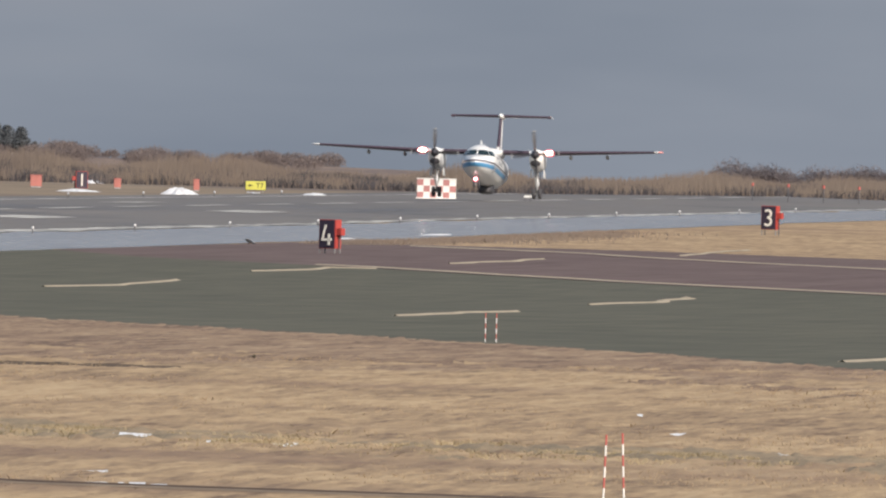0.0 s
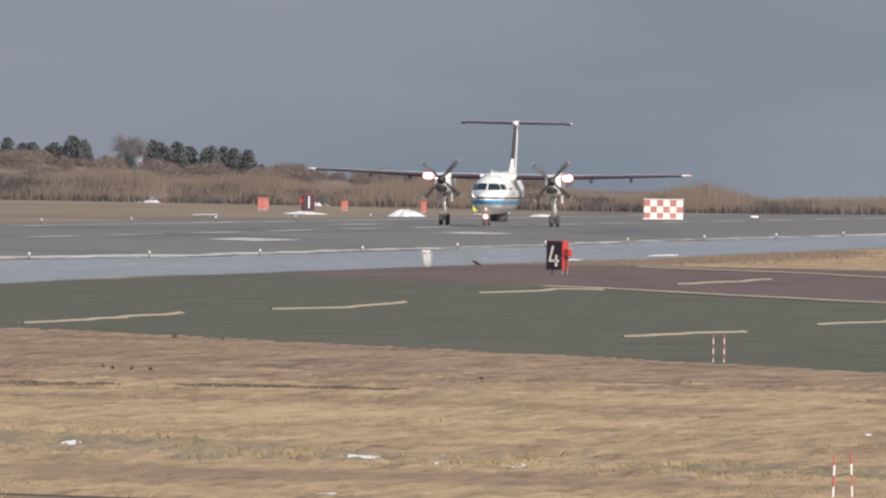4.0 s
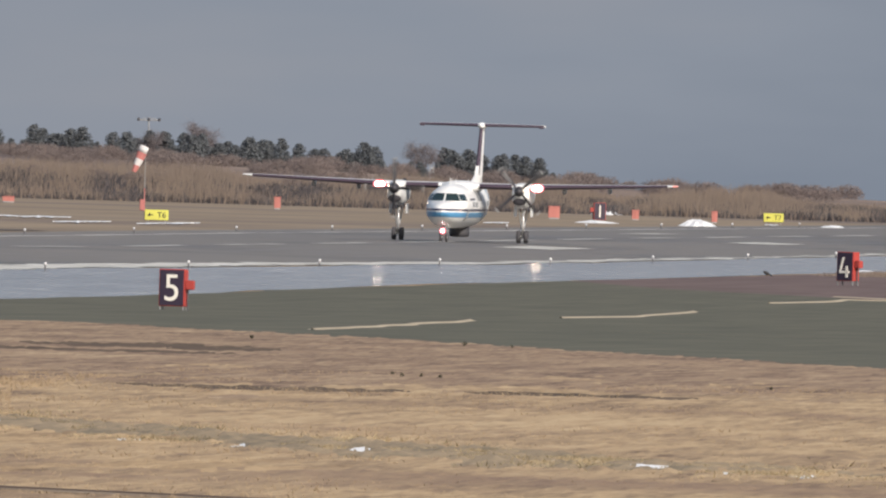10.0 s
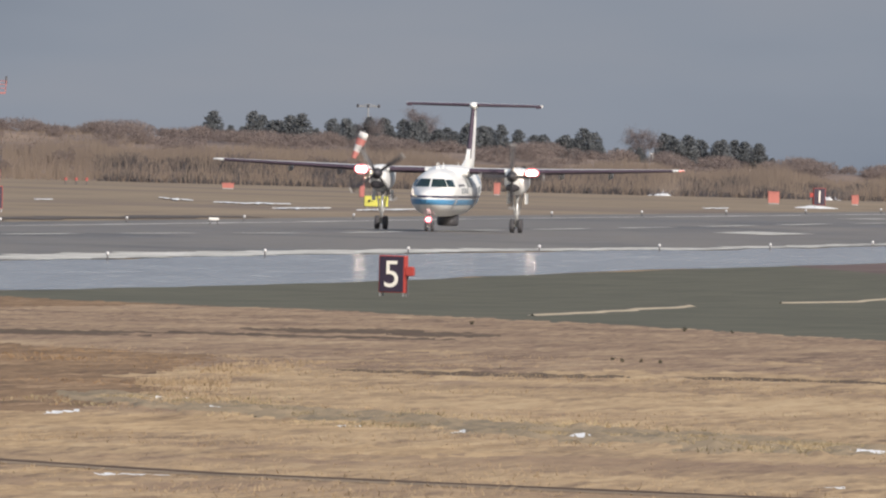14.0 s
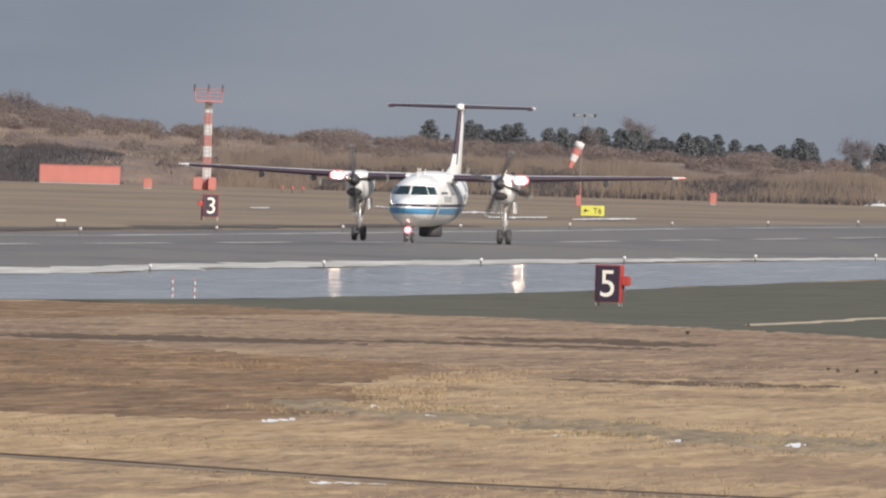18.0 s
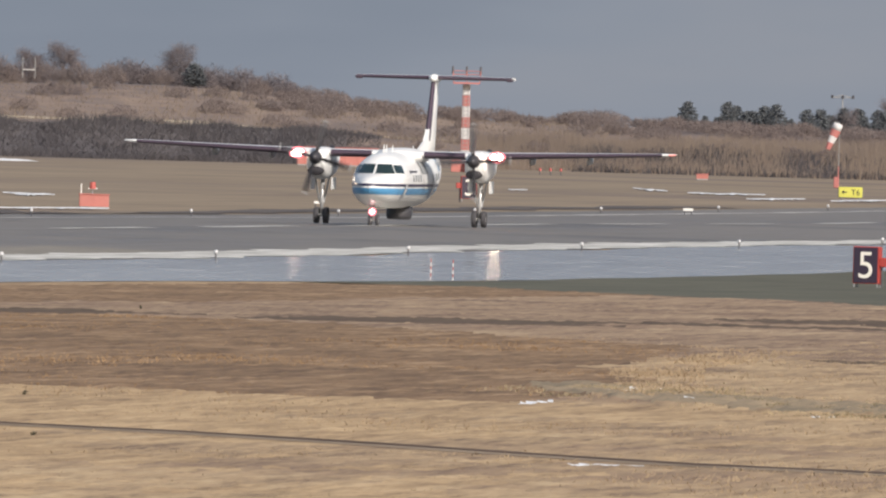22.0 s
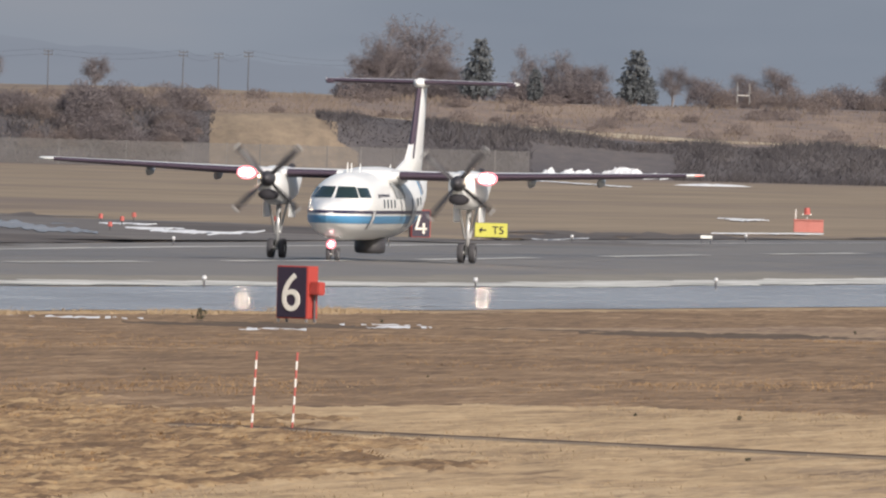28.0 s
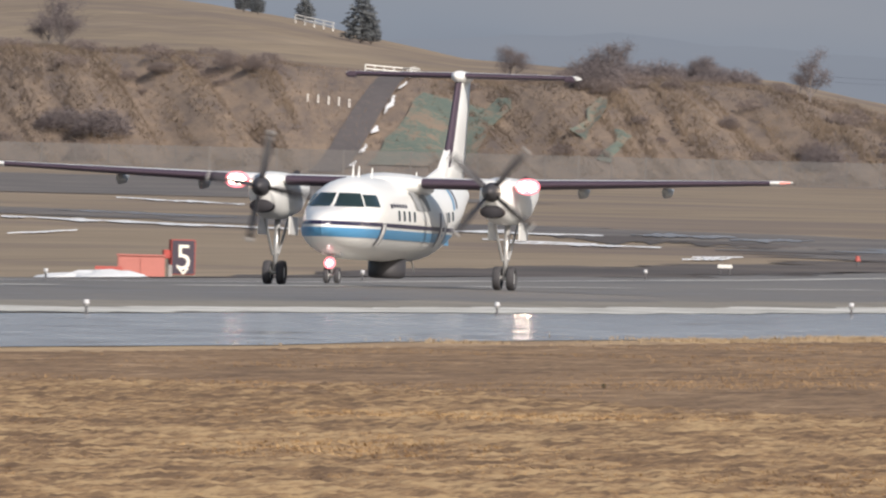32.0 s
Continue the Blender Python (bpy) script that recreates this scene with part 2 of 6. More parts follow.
def ground_z(x, y):
    z = lerp_table(y, PROFILE_Y, PROFILE_Z)
    z += 0.335 * max(0.0, 1 - abs(x + 174.1) / 24.5) * smooth(200, 500, y)
    z += smooth(-145, -122, x) * lerp_table(y, (600, 750, 1000, 1200, 1400, 1650, 1900), (-0.12, -0.12, -0.04, 0.05, 0.2, 0.5, 0.5)) * (1 - smooth(-114, -86, x)) * smooth(300, 650, y)
    z -= 0.4 * smooth(-205, -216, x) * (1 - smooth(1350, 1600, y)) * smooth(500, 800, y)
    r = math.hypot(x, y)
    az = math.degrees(math.atan2(-x, y))
    if r > BANK_R - 10 and -30 < az < 60:
        h = lerp_table(az, BANK_AZ, BANK_Z)
        d = r - BANK_R + 6 * noise.noise((x * 0.01, y * 0.01, 3)) + 10 * smooth(9.9, 10.3, az) * (1 - 0.92 * smooth(10.85, 10.95, az) * smooth(11.28, 11.2, az)) * noise.fractal(((az - 0.006 * (r - BANK_R)) * 6, r * 0.012, 1), 0.8, 2.0, 4)
        steep = smooth(9.9, 10.3, az)
        d += 5 * smooth(9.37, 9.31, az) * smooth(9.06, 9.14, az)
        low = lerp_table(az, (7.0, 8.0, 8.4, 8.7, 8.9, 9.1, 9.6), (0.55, 0.46, 0.5, 0.62, 0.68, 0.74, 0.78))
        rise = low * smooth(0, 22, d) + (1 - low) * smooth(40, 85, d)
        rise = rise * (1 - steep) + steep * smooth(0, 40, d)
        z += h * rise + lerp_table(az, HILL_AZ, HILL_Z) * smooth(90, 480, d)
        z -= 0.006 * max(0.0, d - 95) * (1 - smooth(7.6, 9.4, az))
        z += 0.35 * noise.fractal((x * 0.03, y * 0.03, 0), 0.9, 2.0, 3) * smooth(0, 20, d)
    return z


def mesh_object(name, verts, faces, material, smooth_faces=False, parent=None):
    me = bpy.data.meshes.new(name)
    me.from_pydata(verts, [], faces)
    me.materials.append(material)
    if smooth_faces:
        me.polygons.foreach_set("use_smooth", [True] * len(me.polygons))
    ob = new(name, me)
    if parent:
        ob.parent = parent
    return ob


def mound(az, r):
    k = min(1.0, (r - BANK_R + 4) / 20)
    return 9.0 + 0.15 * k < az < 9.375 - 0.01 * k


def build_ground():
    azs = [-180 + 12 * i for i in range(15)] + [1.5 + 0.045 * i for i in range(280)] + [16 + 12 * i for i in range(14)]
    rs = [40, 100, 180, 260, 330] + [390 + 9 * i for i in range(40)] + [760 + 16 * i for i in range(104)] + [2424 + 6 * i for i in range(22)] + [2560 + 40 * i for i in range(14)] + [3200, 3500, 3900, 4400]
    verts, faces = [], []
    for r in rs:
        for a in azs:
            x, y = -r * math.sin(radians(a)), r * math.cos(radians(a))
            verts.append((x, y, ground_z(x, y)))
    n = len(azs)
    for i in range(len(rs) - 1):
        for j in range(n):
            k = (j + 1) % n
            faces.append((i * n + j, i * n + k, (i + 1) * n + k, (i + 1) * n + j))
    verts.append((0, 0, 1.4))
    c = len(verts) - 1
    for j in range(n):
        faces.append((c, (j + 1) % n, j))
    ob = mesh_object("ground", verts, faces, GRASS, True)
    ob.data.materials.append(FARGRASS)
    ob.data.materials.append(BANK)
    ob.data.materials.append(SCRUBSLOPE)
    ob.data.materials.append(MOUND)
    ob.data.materials.append(HILLFACE)
    for p in ob.data.polygons:
        cx, cy, _ = p.center
        r = math.hypot(cx, cy)
        if r > BANK_R - 4 and cy > 0:
            a = math.degrees(math.atan2(-cx, cy))
            rag = 9 * noise.fractal((a * 7, r * 0.02, 2), 0.8, 2.0, 3)
            low = r < BANK_R + 34 + rag and 7.55 < a + 0.006 * rag < 9.9 and not mound(a, r)
            p.material_index = 3 if low or (r < BANK_R + 22 + rag and 3 < a < 6.2) else 4 if r < BANK_R + 36 and mound(a, r) else 1 if r > BANK_R + 130 else 5 if a > 9.85 else 2
        elif cx < -200 and cy > 0:
            p.material_index = 1
        p.flip() if p.normal.z < 0 else None
    return tagged(ob, "wide dry winter grass airfield with a low scrub bank", "ground", kind="structure")


def strip(name, left, right, y0, y1, lift, material, label="", category="", step=20.0, wobble=0.0, seed=0, cols=4, rag=0.05):
    """A ground sheet between x = left(y) and x = right(y) that lies on the ground, with uneven edges."""
    verts, faces = [], []
    n = max(2, int((y1 - y0) / step))
    for i in range(n + 1):
        y = y0 + (y1 - y0) * i / n
        a, b = left(y), right(y)
        a += wobble * noise.fractal((y * rag, seed, 0.3), 0.8, 2.0, 3)
        b += wobble * noise.fractal((y * rag, seed, 7.3), 0.8, 2.0, 3)
        for j in range(cols + 1):
            x = a + (b - a) * j / cols
            verts.append((x, y, ground_z(x, y) + lift))
    w = cols + 1
    for i in range(n):
        for j in range(cols):
            faces.append((i * w + j, i * w + j + 1, (i + 1) * w + j + 1, (i + 1) * w + j))
    ob = mesh_object(name, verts, faces, material, True)
    return tagged(ob, label, category, kind="structure") if label else ob


def const(v):
    return lambda y: v


build_ground()

strip("runway", const(-205.0), const(-151.0), 240, 3000, 0.02, ASPHALT, "weathered grey asphalt runway with worn markings", "runway", cols=12)
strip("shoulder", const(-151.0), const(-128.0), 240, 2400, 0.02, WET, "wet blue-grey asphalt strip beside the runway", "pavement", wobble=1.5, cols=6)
strip("edge_line", lambda y: lerp_table(y, (1250, 1500, 1700), (-155.6, -153.4, -152.5)), const(-151.3), 240, 2400, 0.04, PAINT, "broad weathered white runway edge line", "runway line", step=3, wobble=1.1, rag=0.12)
strip("far_edge_line", const(-199.0), const(-198.1), 240, 2600, 0.04, PAINT, "weathered white far runway edge line", "runway line", step=6, wobble=0.5)
strip("runway_margin", const(-161.0), const(-155.4), 560, 1120, 0.03, DUSTY, "pale dusty margin along the runway edge", "runway", step=4, wobble=1.0, rag=0.1)
for k in range(48):
    y0 = 310 + 50 * k
    strip("centre_line_mark", const(-174.6), const(-173.6), y0, y0 + 30, 0.04, PAINT, "worn white runway centre line dash", "runway line", step=10, wobble=0.2, seed=k, cols=1)


def near_edge(y):
    """The near edge of the olive field, which runs slantwise."""
    return lerp_table(y, (560, 644, 739, 830, 890, 945), (-26, -43, -64, -86, -103, -122))


def purple_edge(y):
    """Where the olive field meets the bare soil."""
    return lerp_table(y, (905, 1080, 1130, 1168, 1190, 1214, 1232, 1250, 1290), (-5, -60, -77, -91, -98, -105.5, -112, -119, -127.4))


strip("olive_field", near_edge, const(-5), 560, 945, 0.03, GREEN, "dark olive green sown field strip", "field", wobble=0.8, step=6, cols=12)
strip("olive_field_far", const(-127.5), lambda y: max(purple_edge(y), -127.3), 945, 1290, 0.03, GREEN, "dark olive green sown field", "field", wobble=0.5, step=6, cols=26)
strip("bare_soil", purple_edge, const(-3), 945, 1420, 0.025, PURPLE, "dark purplish bare soil beside the olive field", "field", wobble=0.5, step=6, cols=26)


def path_strip(name, points, wide, lift, crown, material, label, category, kind="structure", wobble=0.4, step=3.0, group=""):
    """A band along a path of (x, y) on the ground, raised by crown along its middle."""
    pts = []
    for (x0, y0), (x1, y1) in zip(points, points[1:]):
        n = max(1, int(math.hypot(x1 - x0, y1 - y0) / step))
        pts += [(x0 + (x1 - x0) * i / n, y0 + (y1 - y0) * i / n) for i in range(n)]
    pts.append(points[-1])
    verts, faces = [], []
    for i, (x, y) in enumerate(pts):
        (xa, ya), (xb, yb) = pts[max(0, i - 1)], pts[min(len(pts) - 1, i + 1)]
        d = math.hypot(xb - xa, yb - ya)
        nx, ny = (yb - ya) / d, -(xb - xa) / d
        o = wobble * noise.noise((x * 0.15, y * 0.06, 4))
        w = wide * (0.8 + 0.5 * noise.noise((x * 0.2, y * 0.1, 8))) * (1 if 0 < i < len(pts) - 1 else 0.3)
        for k in range(5):
            u = (k / 4 - 0.5) * w + o
            px, py = x + nx * u, y + ny * u
            verts.append((px, py, ground_z(px, py) + lift + crown * (1 - abs(k - 2) / 2)))
    for i in range(len(pts) - 1):
        for k in range(4):
            faces.append((5 * i + k, 5 * i + k + 1, 5 * i + k + 6, 5 * i + k + 5))
    return tagged(mesh_object(name, verts, faces, material, True), label, category, group, kind)


STRAW_ROWS = (((-96.4, 892), (-98.3, 927), (-101.3, 971), (-103.9, 1016)), ((-103.5, 1047), (-102.8, 1067), (-104.5, 1113)), ((-107, 1172), (-106, 1190), (-106.5, 1207), (-104.5, 1209)), ((-105.6, 1261), (-105.5, 1290), (-105.9, 1318)),
              ((-104.3, 1384), (-106.8, 1467)), ((-75.4, 878), (-75.8, 906), (-76.5, 941)), ((-79.9, 1016), (-79.6, 1050), (-81.2, 1084)), ((-47, 678), (-46.4, 696), (-46.8, 730)))
for rows in STRAW_ROWS:
    path_strip("straw_swath", rows, 0.62, 0.03, 0.05, STRAW, "wavy pale row of dry straw on the dark field", "straw row", "", 0.5, 2.0, "straw rows")
path_strip("field_verge", ((-108, 1219), (-105.3, 1213), (-97.5, 1188), (-91, 1167), (-77, 1130), (-60, 1080)), 1.0, 0.08, 0.04, STRAW, "pale dry verge between the olive field and bare soil", "verge", wobble=0.6)
path_strip("field_verge_far", ((-119, 1394), (-107, 1366), (-102, 1347), (-89, 1314), (-70, 1262)), 0.8, 0.08, 0.04, STRAW, "pale dry verge across the bare soil", "verge", wobble=0.6)
path_strip("taxiway", ((-203, 1290), (-222, 1350), (-240, 1410), (-262, 1490), (-330, 1580), (-420, 1680)), 40, 0.03, 0.05, DAMPTAR, "damp grey taxiway leading away from the runway", "taxiway", wobble=2.0, step=8)
path_strip("apron", ((-372, 1830), (-402, 1950), (-462, 2230)), 60, 0.04, 0.0, DAMPTAR, "damp grey apron below the bank", "apron", wobble=2.0, step=10)
path_strip("wet_verge", ((-211, 1090), (-216, 1200), (-223, 1300), (-236, 1420), (-244, 1480)), 22, 0.04, 0.02, WETSOIL, "dark wet soil beside the runway", "verge", wobble=3, step=5)
path_strip("puddle", ((-243, 1392), (-247, 1420), (-250, 1446)), 9, 0.075, 0.0, WATER, "shallow puddle on the wet verge", "puddle", wobble=3, step=3)
path_strip("runway_verge", ((-209.5, 900), (-210, 1300), (-210, 1750)), 6, 0.035, 0.02, WETSOIL, "dark damp soil verge along the far runway edge", "verge", wobble=2.5, step=5)
SOIL_SPOTS = ((-86, 752, 4.5, 12), (-84.4, 716, 7, 6), (-82.5, 744, 3, 6), (-90, 698, 10, 4), (-101, 703, 8, 4), (-90.4, 708, 8, 3), (-66, 600, 7, 1.5), (-60, 604, 5, 1), (-110, 712, 14, 5), (-113, 700, 8, 3))


def track_y(x):
    return lerp_table(-x, (20, 32, 41, 51, 62, 75, 95), (402, 408, 413, 424, 446, 461, 476))


def weed_y(x):
    return lerp_table(-x, (24, 28, 38, 47, 56, 61, 65.5, 67), (455, 460, 466, 480, 500, 515, 530, 536))


def coarse_y(x):
    """Where the coarse tussocks begin, towards the camera."""
    return lerp_table(-x, (64, 68, 74, 80, 88, 94, 103, 110), (410, 430, 460, 484, 502, 512, 530, 538))


def is_turf(x, y):
    """The mown turf, with a clear edge against the taller pale grass."""
    return x < lerp_table(y, (500, 523, 570, 615, 632, 680, 720), (-63, -64.2, -70, -73, -76, -92, -110)) and y > lerp_table(-x, (60, 78, 83, 95, 115), (500, 507, 462, 445, 440))


# kinds of the near turf: 0 dry grass, 1 rough turf, 2 mown turf, 3 coarse tussocks, 4 weeds, 5 damp soil, 6 snow, 7 pale grass
NEAR_SNOW = ((-45.1, 473.4, 0.76, 3.9), (-43.3, 469, 0.21, 2.4), (-41.9, 468.1, 0.42, 2.9), (-47, 476.7, 0.34, 2.5), (-41.3, 427, 0.61, 2), (-40.3, 526.5, 0.15, 2.4), (-37.4, 498.6, 0.17, 2.7), (-33.4, 469.8, 0.42, 3.4), (-32.2, 458.9, 0.24, 2.8), (-39.8, 414.1, 1.99, 1.9), (-56.7, 493.8, 0.4, 3.2), (-56.1, 498.9, 0.16, 2.7),
             (-54, 488, 0.15, 2.6), (-51.4, 484.3, 0.17, 2.5), (-64.6, 528.1, 0.45, 8.5), (-51.7, 420.4, 1.19, 2.4), (-61.4, 512.3, 0.18, 4.6), (-63.1, 502.1, 0.22, 5.5), (-121.9, 717.7, 2.94, 6.4), (-111.5, 687, 1.48, 8), (-112.2, 711.2, 1.15, 6.3), (-112.2, 692, 1.62, 5), (-114.1, 721, 1.17, 7.5), (-122, 700.5, 0.76, 4.2))
RELIEF = (0.065, 0.07, 0.055, 0.12, 0.13, 0.02, 0.0, 0.055)


def turf_kind(x, y):
    n = noise.fractal((x * 0.22, y * 0.045, 1.5), 0.8, 2.0, 4)
    for sx, sy, w, d in NEAR_SNOW:
        if abs(y - sy) < d and abs(x - sx) < w and ((x - sx) / w) ** 2 + ((y - sy) / d) ** 2 + 0.5 * noise.fractal((x * 3, y * 0.9, 3), 0.8, 2.0, 3) < 0.17:
            return 6
    for sx, sy, w, d in SOIL_SPOTS:
        if abs(y - sy) < 3 * d + 6 and ((x - sx) / (0.62 * w)) ** 2 + ((y - sy) / (1.1 * d + 3)) ** 2 + 1.1 * n < 0.8:
            return 5
    if -67 < x < -24 and abs(y - weed_y(x) + 5 * n) < 5.5 + 9 * n:
        return 4
    if x < -64 and y + 16 * n < coarse_y(x):
        return 3
    if is_turf(x + 1.4 * n, y + 3 * n):
        return 2
    if x + 12 * n < -55 and y + 12 * n < 505:
        return 7
    return 1 if y + 70 * n > 622 else 0


def build_near_turf():
    rows = [358.0]
    while rows[-1] < 948:
        rows.append(rows[-1] + rows[-1] ** 2 / 205000)
    a0, a1, da = 3.72, 12.1, 0.0115
    n = int((a1 - a0) / da)
    verts, faces, kinds, index = [], [], [], {}
    last = None
    for i, r in enumerate(rows):
        row = []
        for j in range(n + 1):
            x, y = polar(a0 + da * j, r)
            if x < -125.0 or (y > 556 and x > near_edge(y) + 0.6):
                row.append(-1)
                continue
            k = turf_kind(x, y)
            h = noise.fractal((x * 2.4, y * 0.45, 0), 0.7, 2.0, 3) + 0.7 * noise.noise((x * 0.18, y * 0.05, 4))
            h = max(0.0, 0.45 + 0.6 * h) * RELIEF[k]
            if y < 480 and x > -78:
                h *= min(1.0, max(0.0, (abs(y - track_y(x)) - 2.6) / 2.5))
            row.append(len(verts))
            verts.append((x, y, ground_z(x, y) + 0.015 + h))
            kinds.append(k)
        if last:
            for j in range(n):
                q = (last[j], last[j + 1], row[j + 1], row[j])
                if min(q) >= 0:
                    faces.append(q)
        last = row
    ob = mesh_object("near_turf", verts, faces, GRASS)
    for m in (ROUGH, BROWN, COARSE, WEEDS, SOIL, SNOW, PALE):
        ob.data.materials.append(m)
    ob.data.polygons.foreach_set("material_index", [kinds[f[0]] for f in faces])
    ob.data.polygons.foreach_set("use_smooth", [True] * len(faces))
    return tagged(ob, "rough dry winter turf with tussocks, weeds and snow scraps", "turf", kind="structure")


road_v, road_f = [], []
for i in range(41):
    x = -20 - 57 * i / 40
    y = track_y(x) + 0.5 * noise.noise((x * 0.2, 0, 0))
    for s in (-1.5, 1.5):
        road_v.append((x, y + s, ground_z(x, y + s) + 0.024))
for i in range(40):
    road_f.append((2 * i, 2 * i + 1, 2 * i + 3, 2 * i + 2))
tagged(mesh_object("dirt_track", road_v, road_f, TRACK), "narrow dark service track through the grass", "track", kind="structure")

# the shadow in the track's far rut, laid down as a dark strip
rut_v, rut_f = [], []
for i in range(81):
    x = -20 - 57 * i / 80
    y = track_y(x) + 1.1 + 0.5 * noise.noise((x * 0.2, 0, 0)) + 0.25 * noise.noise((x * 0.9, 3, 0))
    w = 0.75 + 0.55 * noise.noise((x * 0.7, 5, 0))
    for s in (-w, w):
        rut_v.append((x, y + s, ground_z(x, y + s) + 0.034))
for i in range(80):
    rut_f.append((2 * i, 2 * i + 1, 2 * i + 3, 2 * i + 2))
RUT_SHADE = surface("dark_rut_shade", [(0.3, (0.10, 0.074, 0.062)), (0.6, (0.165, 0.122, 0.096))], 0.2, 2.0, 0.95, 0.3, 0.03, spec=0.03, contrast=1.6)
tagged(mesh_object("track_rut", rut_v, rut_f, RUT_SHADE), "dark strip for the rut's shadow along the service track", "rut", kind="structure")

# the haze and cloud bank that closes the view
bm_v, bm_f = [], []
for i in range(61):
    a = radians(-60 + 140 * i / 60)
    for z in (-60, 500):
        bm_v.append((-4700 * math.sin(a), 4700 * math.cos(a), z))
for i in range(60):
    bm_f.append((2 * i, 2 * i + 2, 2 * i + 3, 2 * i + 1))
HAZE, ht, hp = nodes_of("grey_cloud_bank")
hv = coords(ht, (0.002, 0.002, 0.009), "world")
hr = ramp_node(ht, [(0.3, (0.215, 0.248, 0.305)), (0.5, (0.26, 0.29, 0.345)), (0.7, (0.30, 0.315, 0.355))])
ht.links.new(noise_node(ht, hv, 3.0, 4, 0.5), hr.inputs[0])
he = ht.nodes.new("ShaderNodeEmission")
ht.links.new(hr.outputs[0], he.inputs[0])
ht.links.new(he.outputs[0], ht.nodes["Material Output"].inputs[0])
tagged(mesh_object("backdrop", bm_v, bm_f, HAZE), "even grey-blue cloud and haze over the horizon", "sky", kind="structure")


# faint mountains under the cloud, their haze painted as a self-glowing colour
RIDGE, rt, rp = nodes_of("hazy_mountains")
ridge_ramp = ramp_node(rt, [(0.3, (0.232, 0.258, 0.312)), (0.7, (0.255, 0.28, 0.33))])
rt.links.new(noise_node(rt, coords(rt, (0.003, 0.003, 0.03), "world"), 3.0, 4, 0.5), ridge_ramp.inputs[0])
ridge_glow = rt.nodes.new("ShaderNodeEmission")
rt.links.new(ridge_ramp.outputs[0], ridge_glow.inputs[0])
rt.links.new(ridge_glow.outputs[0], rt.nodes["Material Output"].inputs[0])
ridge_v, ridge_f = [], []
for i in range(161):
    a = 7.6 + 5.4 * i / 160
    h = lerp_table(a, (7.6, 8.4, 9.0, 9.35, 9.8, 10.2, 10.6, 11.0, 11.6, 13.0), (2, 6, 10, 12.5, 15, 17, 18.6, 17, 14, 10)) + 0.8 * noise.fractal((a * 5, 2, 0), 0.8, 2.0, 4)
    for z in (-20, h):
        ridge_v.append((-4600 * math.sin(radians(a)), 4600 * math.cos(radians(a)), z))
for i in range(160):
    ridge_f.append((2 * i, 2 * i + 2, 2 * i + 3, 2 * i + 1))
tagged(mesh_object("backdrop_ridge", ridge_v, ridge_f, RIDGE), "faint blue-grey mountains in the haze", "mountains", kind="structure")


# ---------------------------------------------------------------- small builders
def bm_box(sx, sy, sz, bevel=0.0, at=(0, 0, 0)):
    bm = bmesh.new()
    bmesh.ops.create_cube(bm, size=1, matrix=Matrix.Translation(at) @ Matrix.Diagonal((sx, sy, sz, 1)))
    if bevel:
        bmesh.ops.bevel(bm, geom=bm.edges[:], offset=bevel, segments=2, affect="EDGES")
    return bm


def bm_rod(p, q, r0, r1=None, seg=10):
    bm = bmesh.new()
    p, q = Vector(p), Vector(q)
    d = q - p
    m = Matrix.Translation((p + q) / 2) @ d.to_track_quat("Z", "Y").to_matrix().to_4x4()
    bmesh.ops.create_cone(bm, cap_ends=True, segments=seg, radius1=r0, radius2=r0 if r1 is None else r1, depth=d.length, matrix=m)
    return bm


def join_bm(*bms):
    out = bmesh.new()
    for b in bms:
        me = bpy.data.meshes.new("tmp")
        b.to_mesh(me)
        out.from_mesh(me)
        b.free()
        bpy.data.meshes.remove(me)
    return out


def part(name, bm, material, parent, label="", smooth_faces=False):
    me = bpy.data.meshes.new(name)
    bm.normal_update()
    bm.to_mesh(me)
    bm.free()
    me.materials.append(material)
    if smooth_faces:
        me.polygons.foreach_set("use_smooth", [True] * len(me.polygons))
    ob = new(name, me)
    ob.parent = parent
    if label:
        ob["label"] = label
    return ob


def thing(name, m, label, category, group=""):
    ob = new(name)
    ob.matrix_world = m
    return tagged(ob, label, category, group)


def polar(az, r):
    return -r * math.sin(radians(az)), r * math.cos(radians(az))


def stand(x, y, rz=0.0, dz=0.0):
    return pose(x, y, ground_z(x, y) + dz, 0, 0, rz)


build_near_turf()
path_strip("terrace_path", [polar(a, BANK_R + 46 + 2 * math.sin(a * 9)) for a in (7.3, 7.5, 7.7, 7.9, 8.1, 8.3, 8.5, 8.7, 8.9, 9.05)], 9, 0.05, 0.1, STRAW, "pale dry grass terrace along the bank", "terrace", wobble=2.0, step=6)


# ---------------------------------------------------------------- aircraft
def plain(name, colour, rough=0.4, metal=0.0, var=0.06, scale=2.0, bump=0.0):
    """A painted or bare surface with faint dirt at two scales, fixed to its thing."""
    lo, hi = tuple(c * (1 - var) for c in colour), tuple(min(1, c * (1 + var)) for c in colour)
    return surface(name, [(0.3, lo), (0.7, hi)], scale * 0.3, scale * 6, rough, bump, 0.01, space="object", metal=metal, spec=0.5)


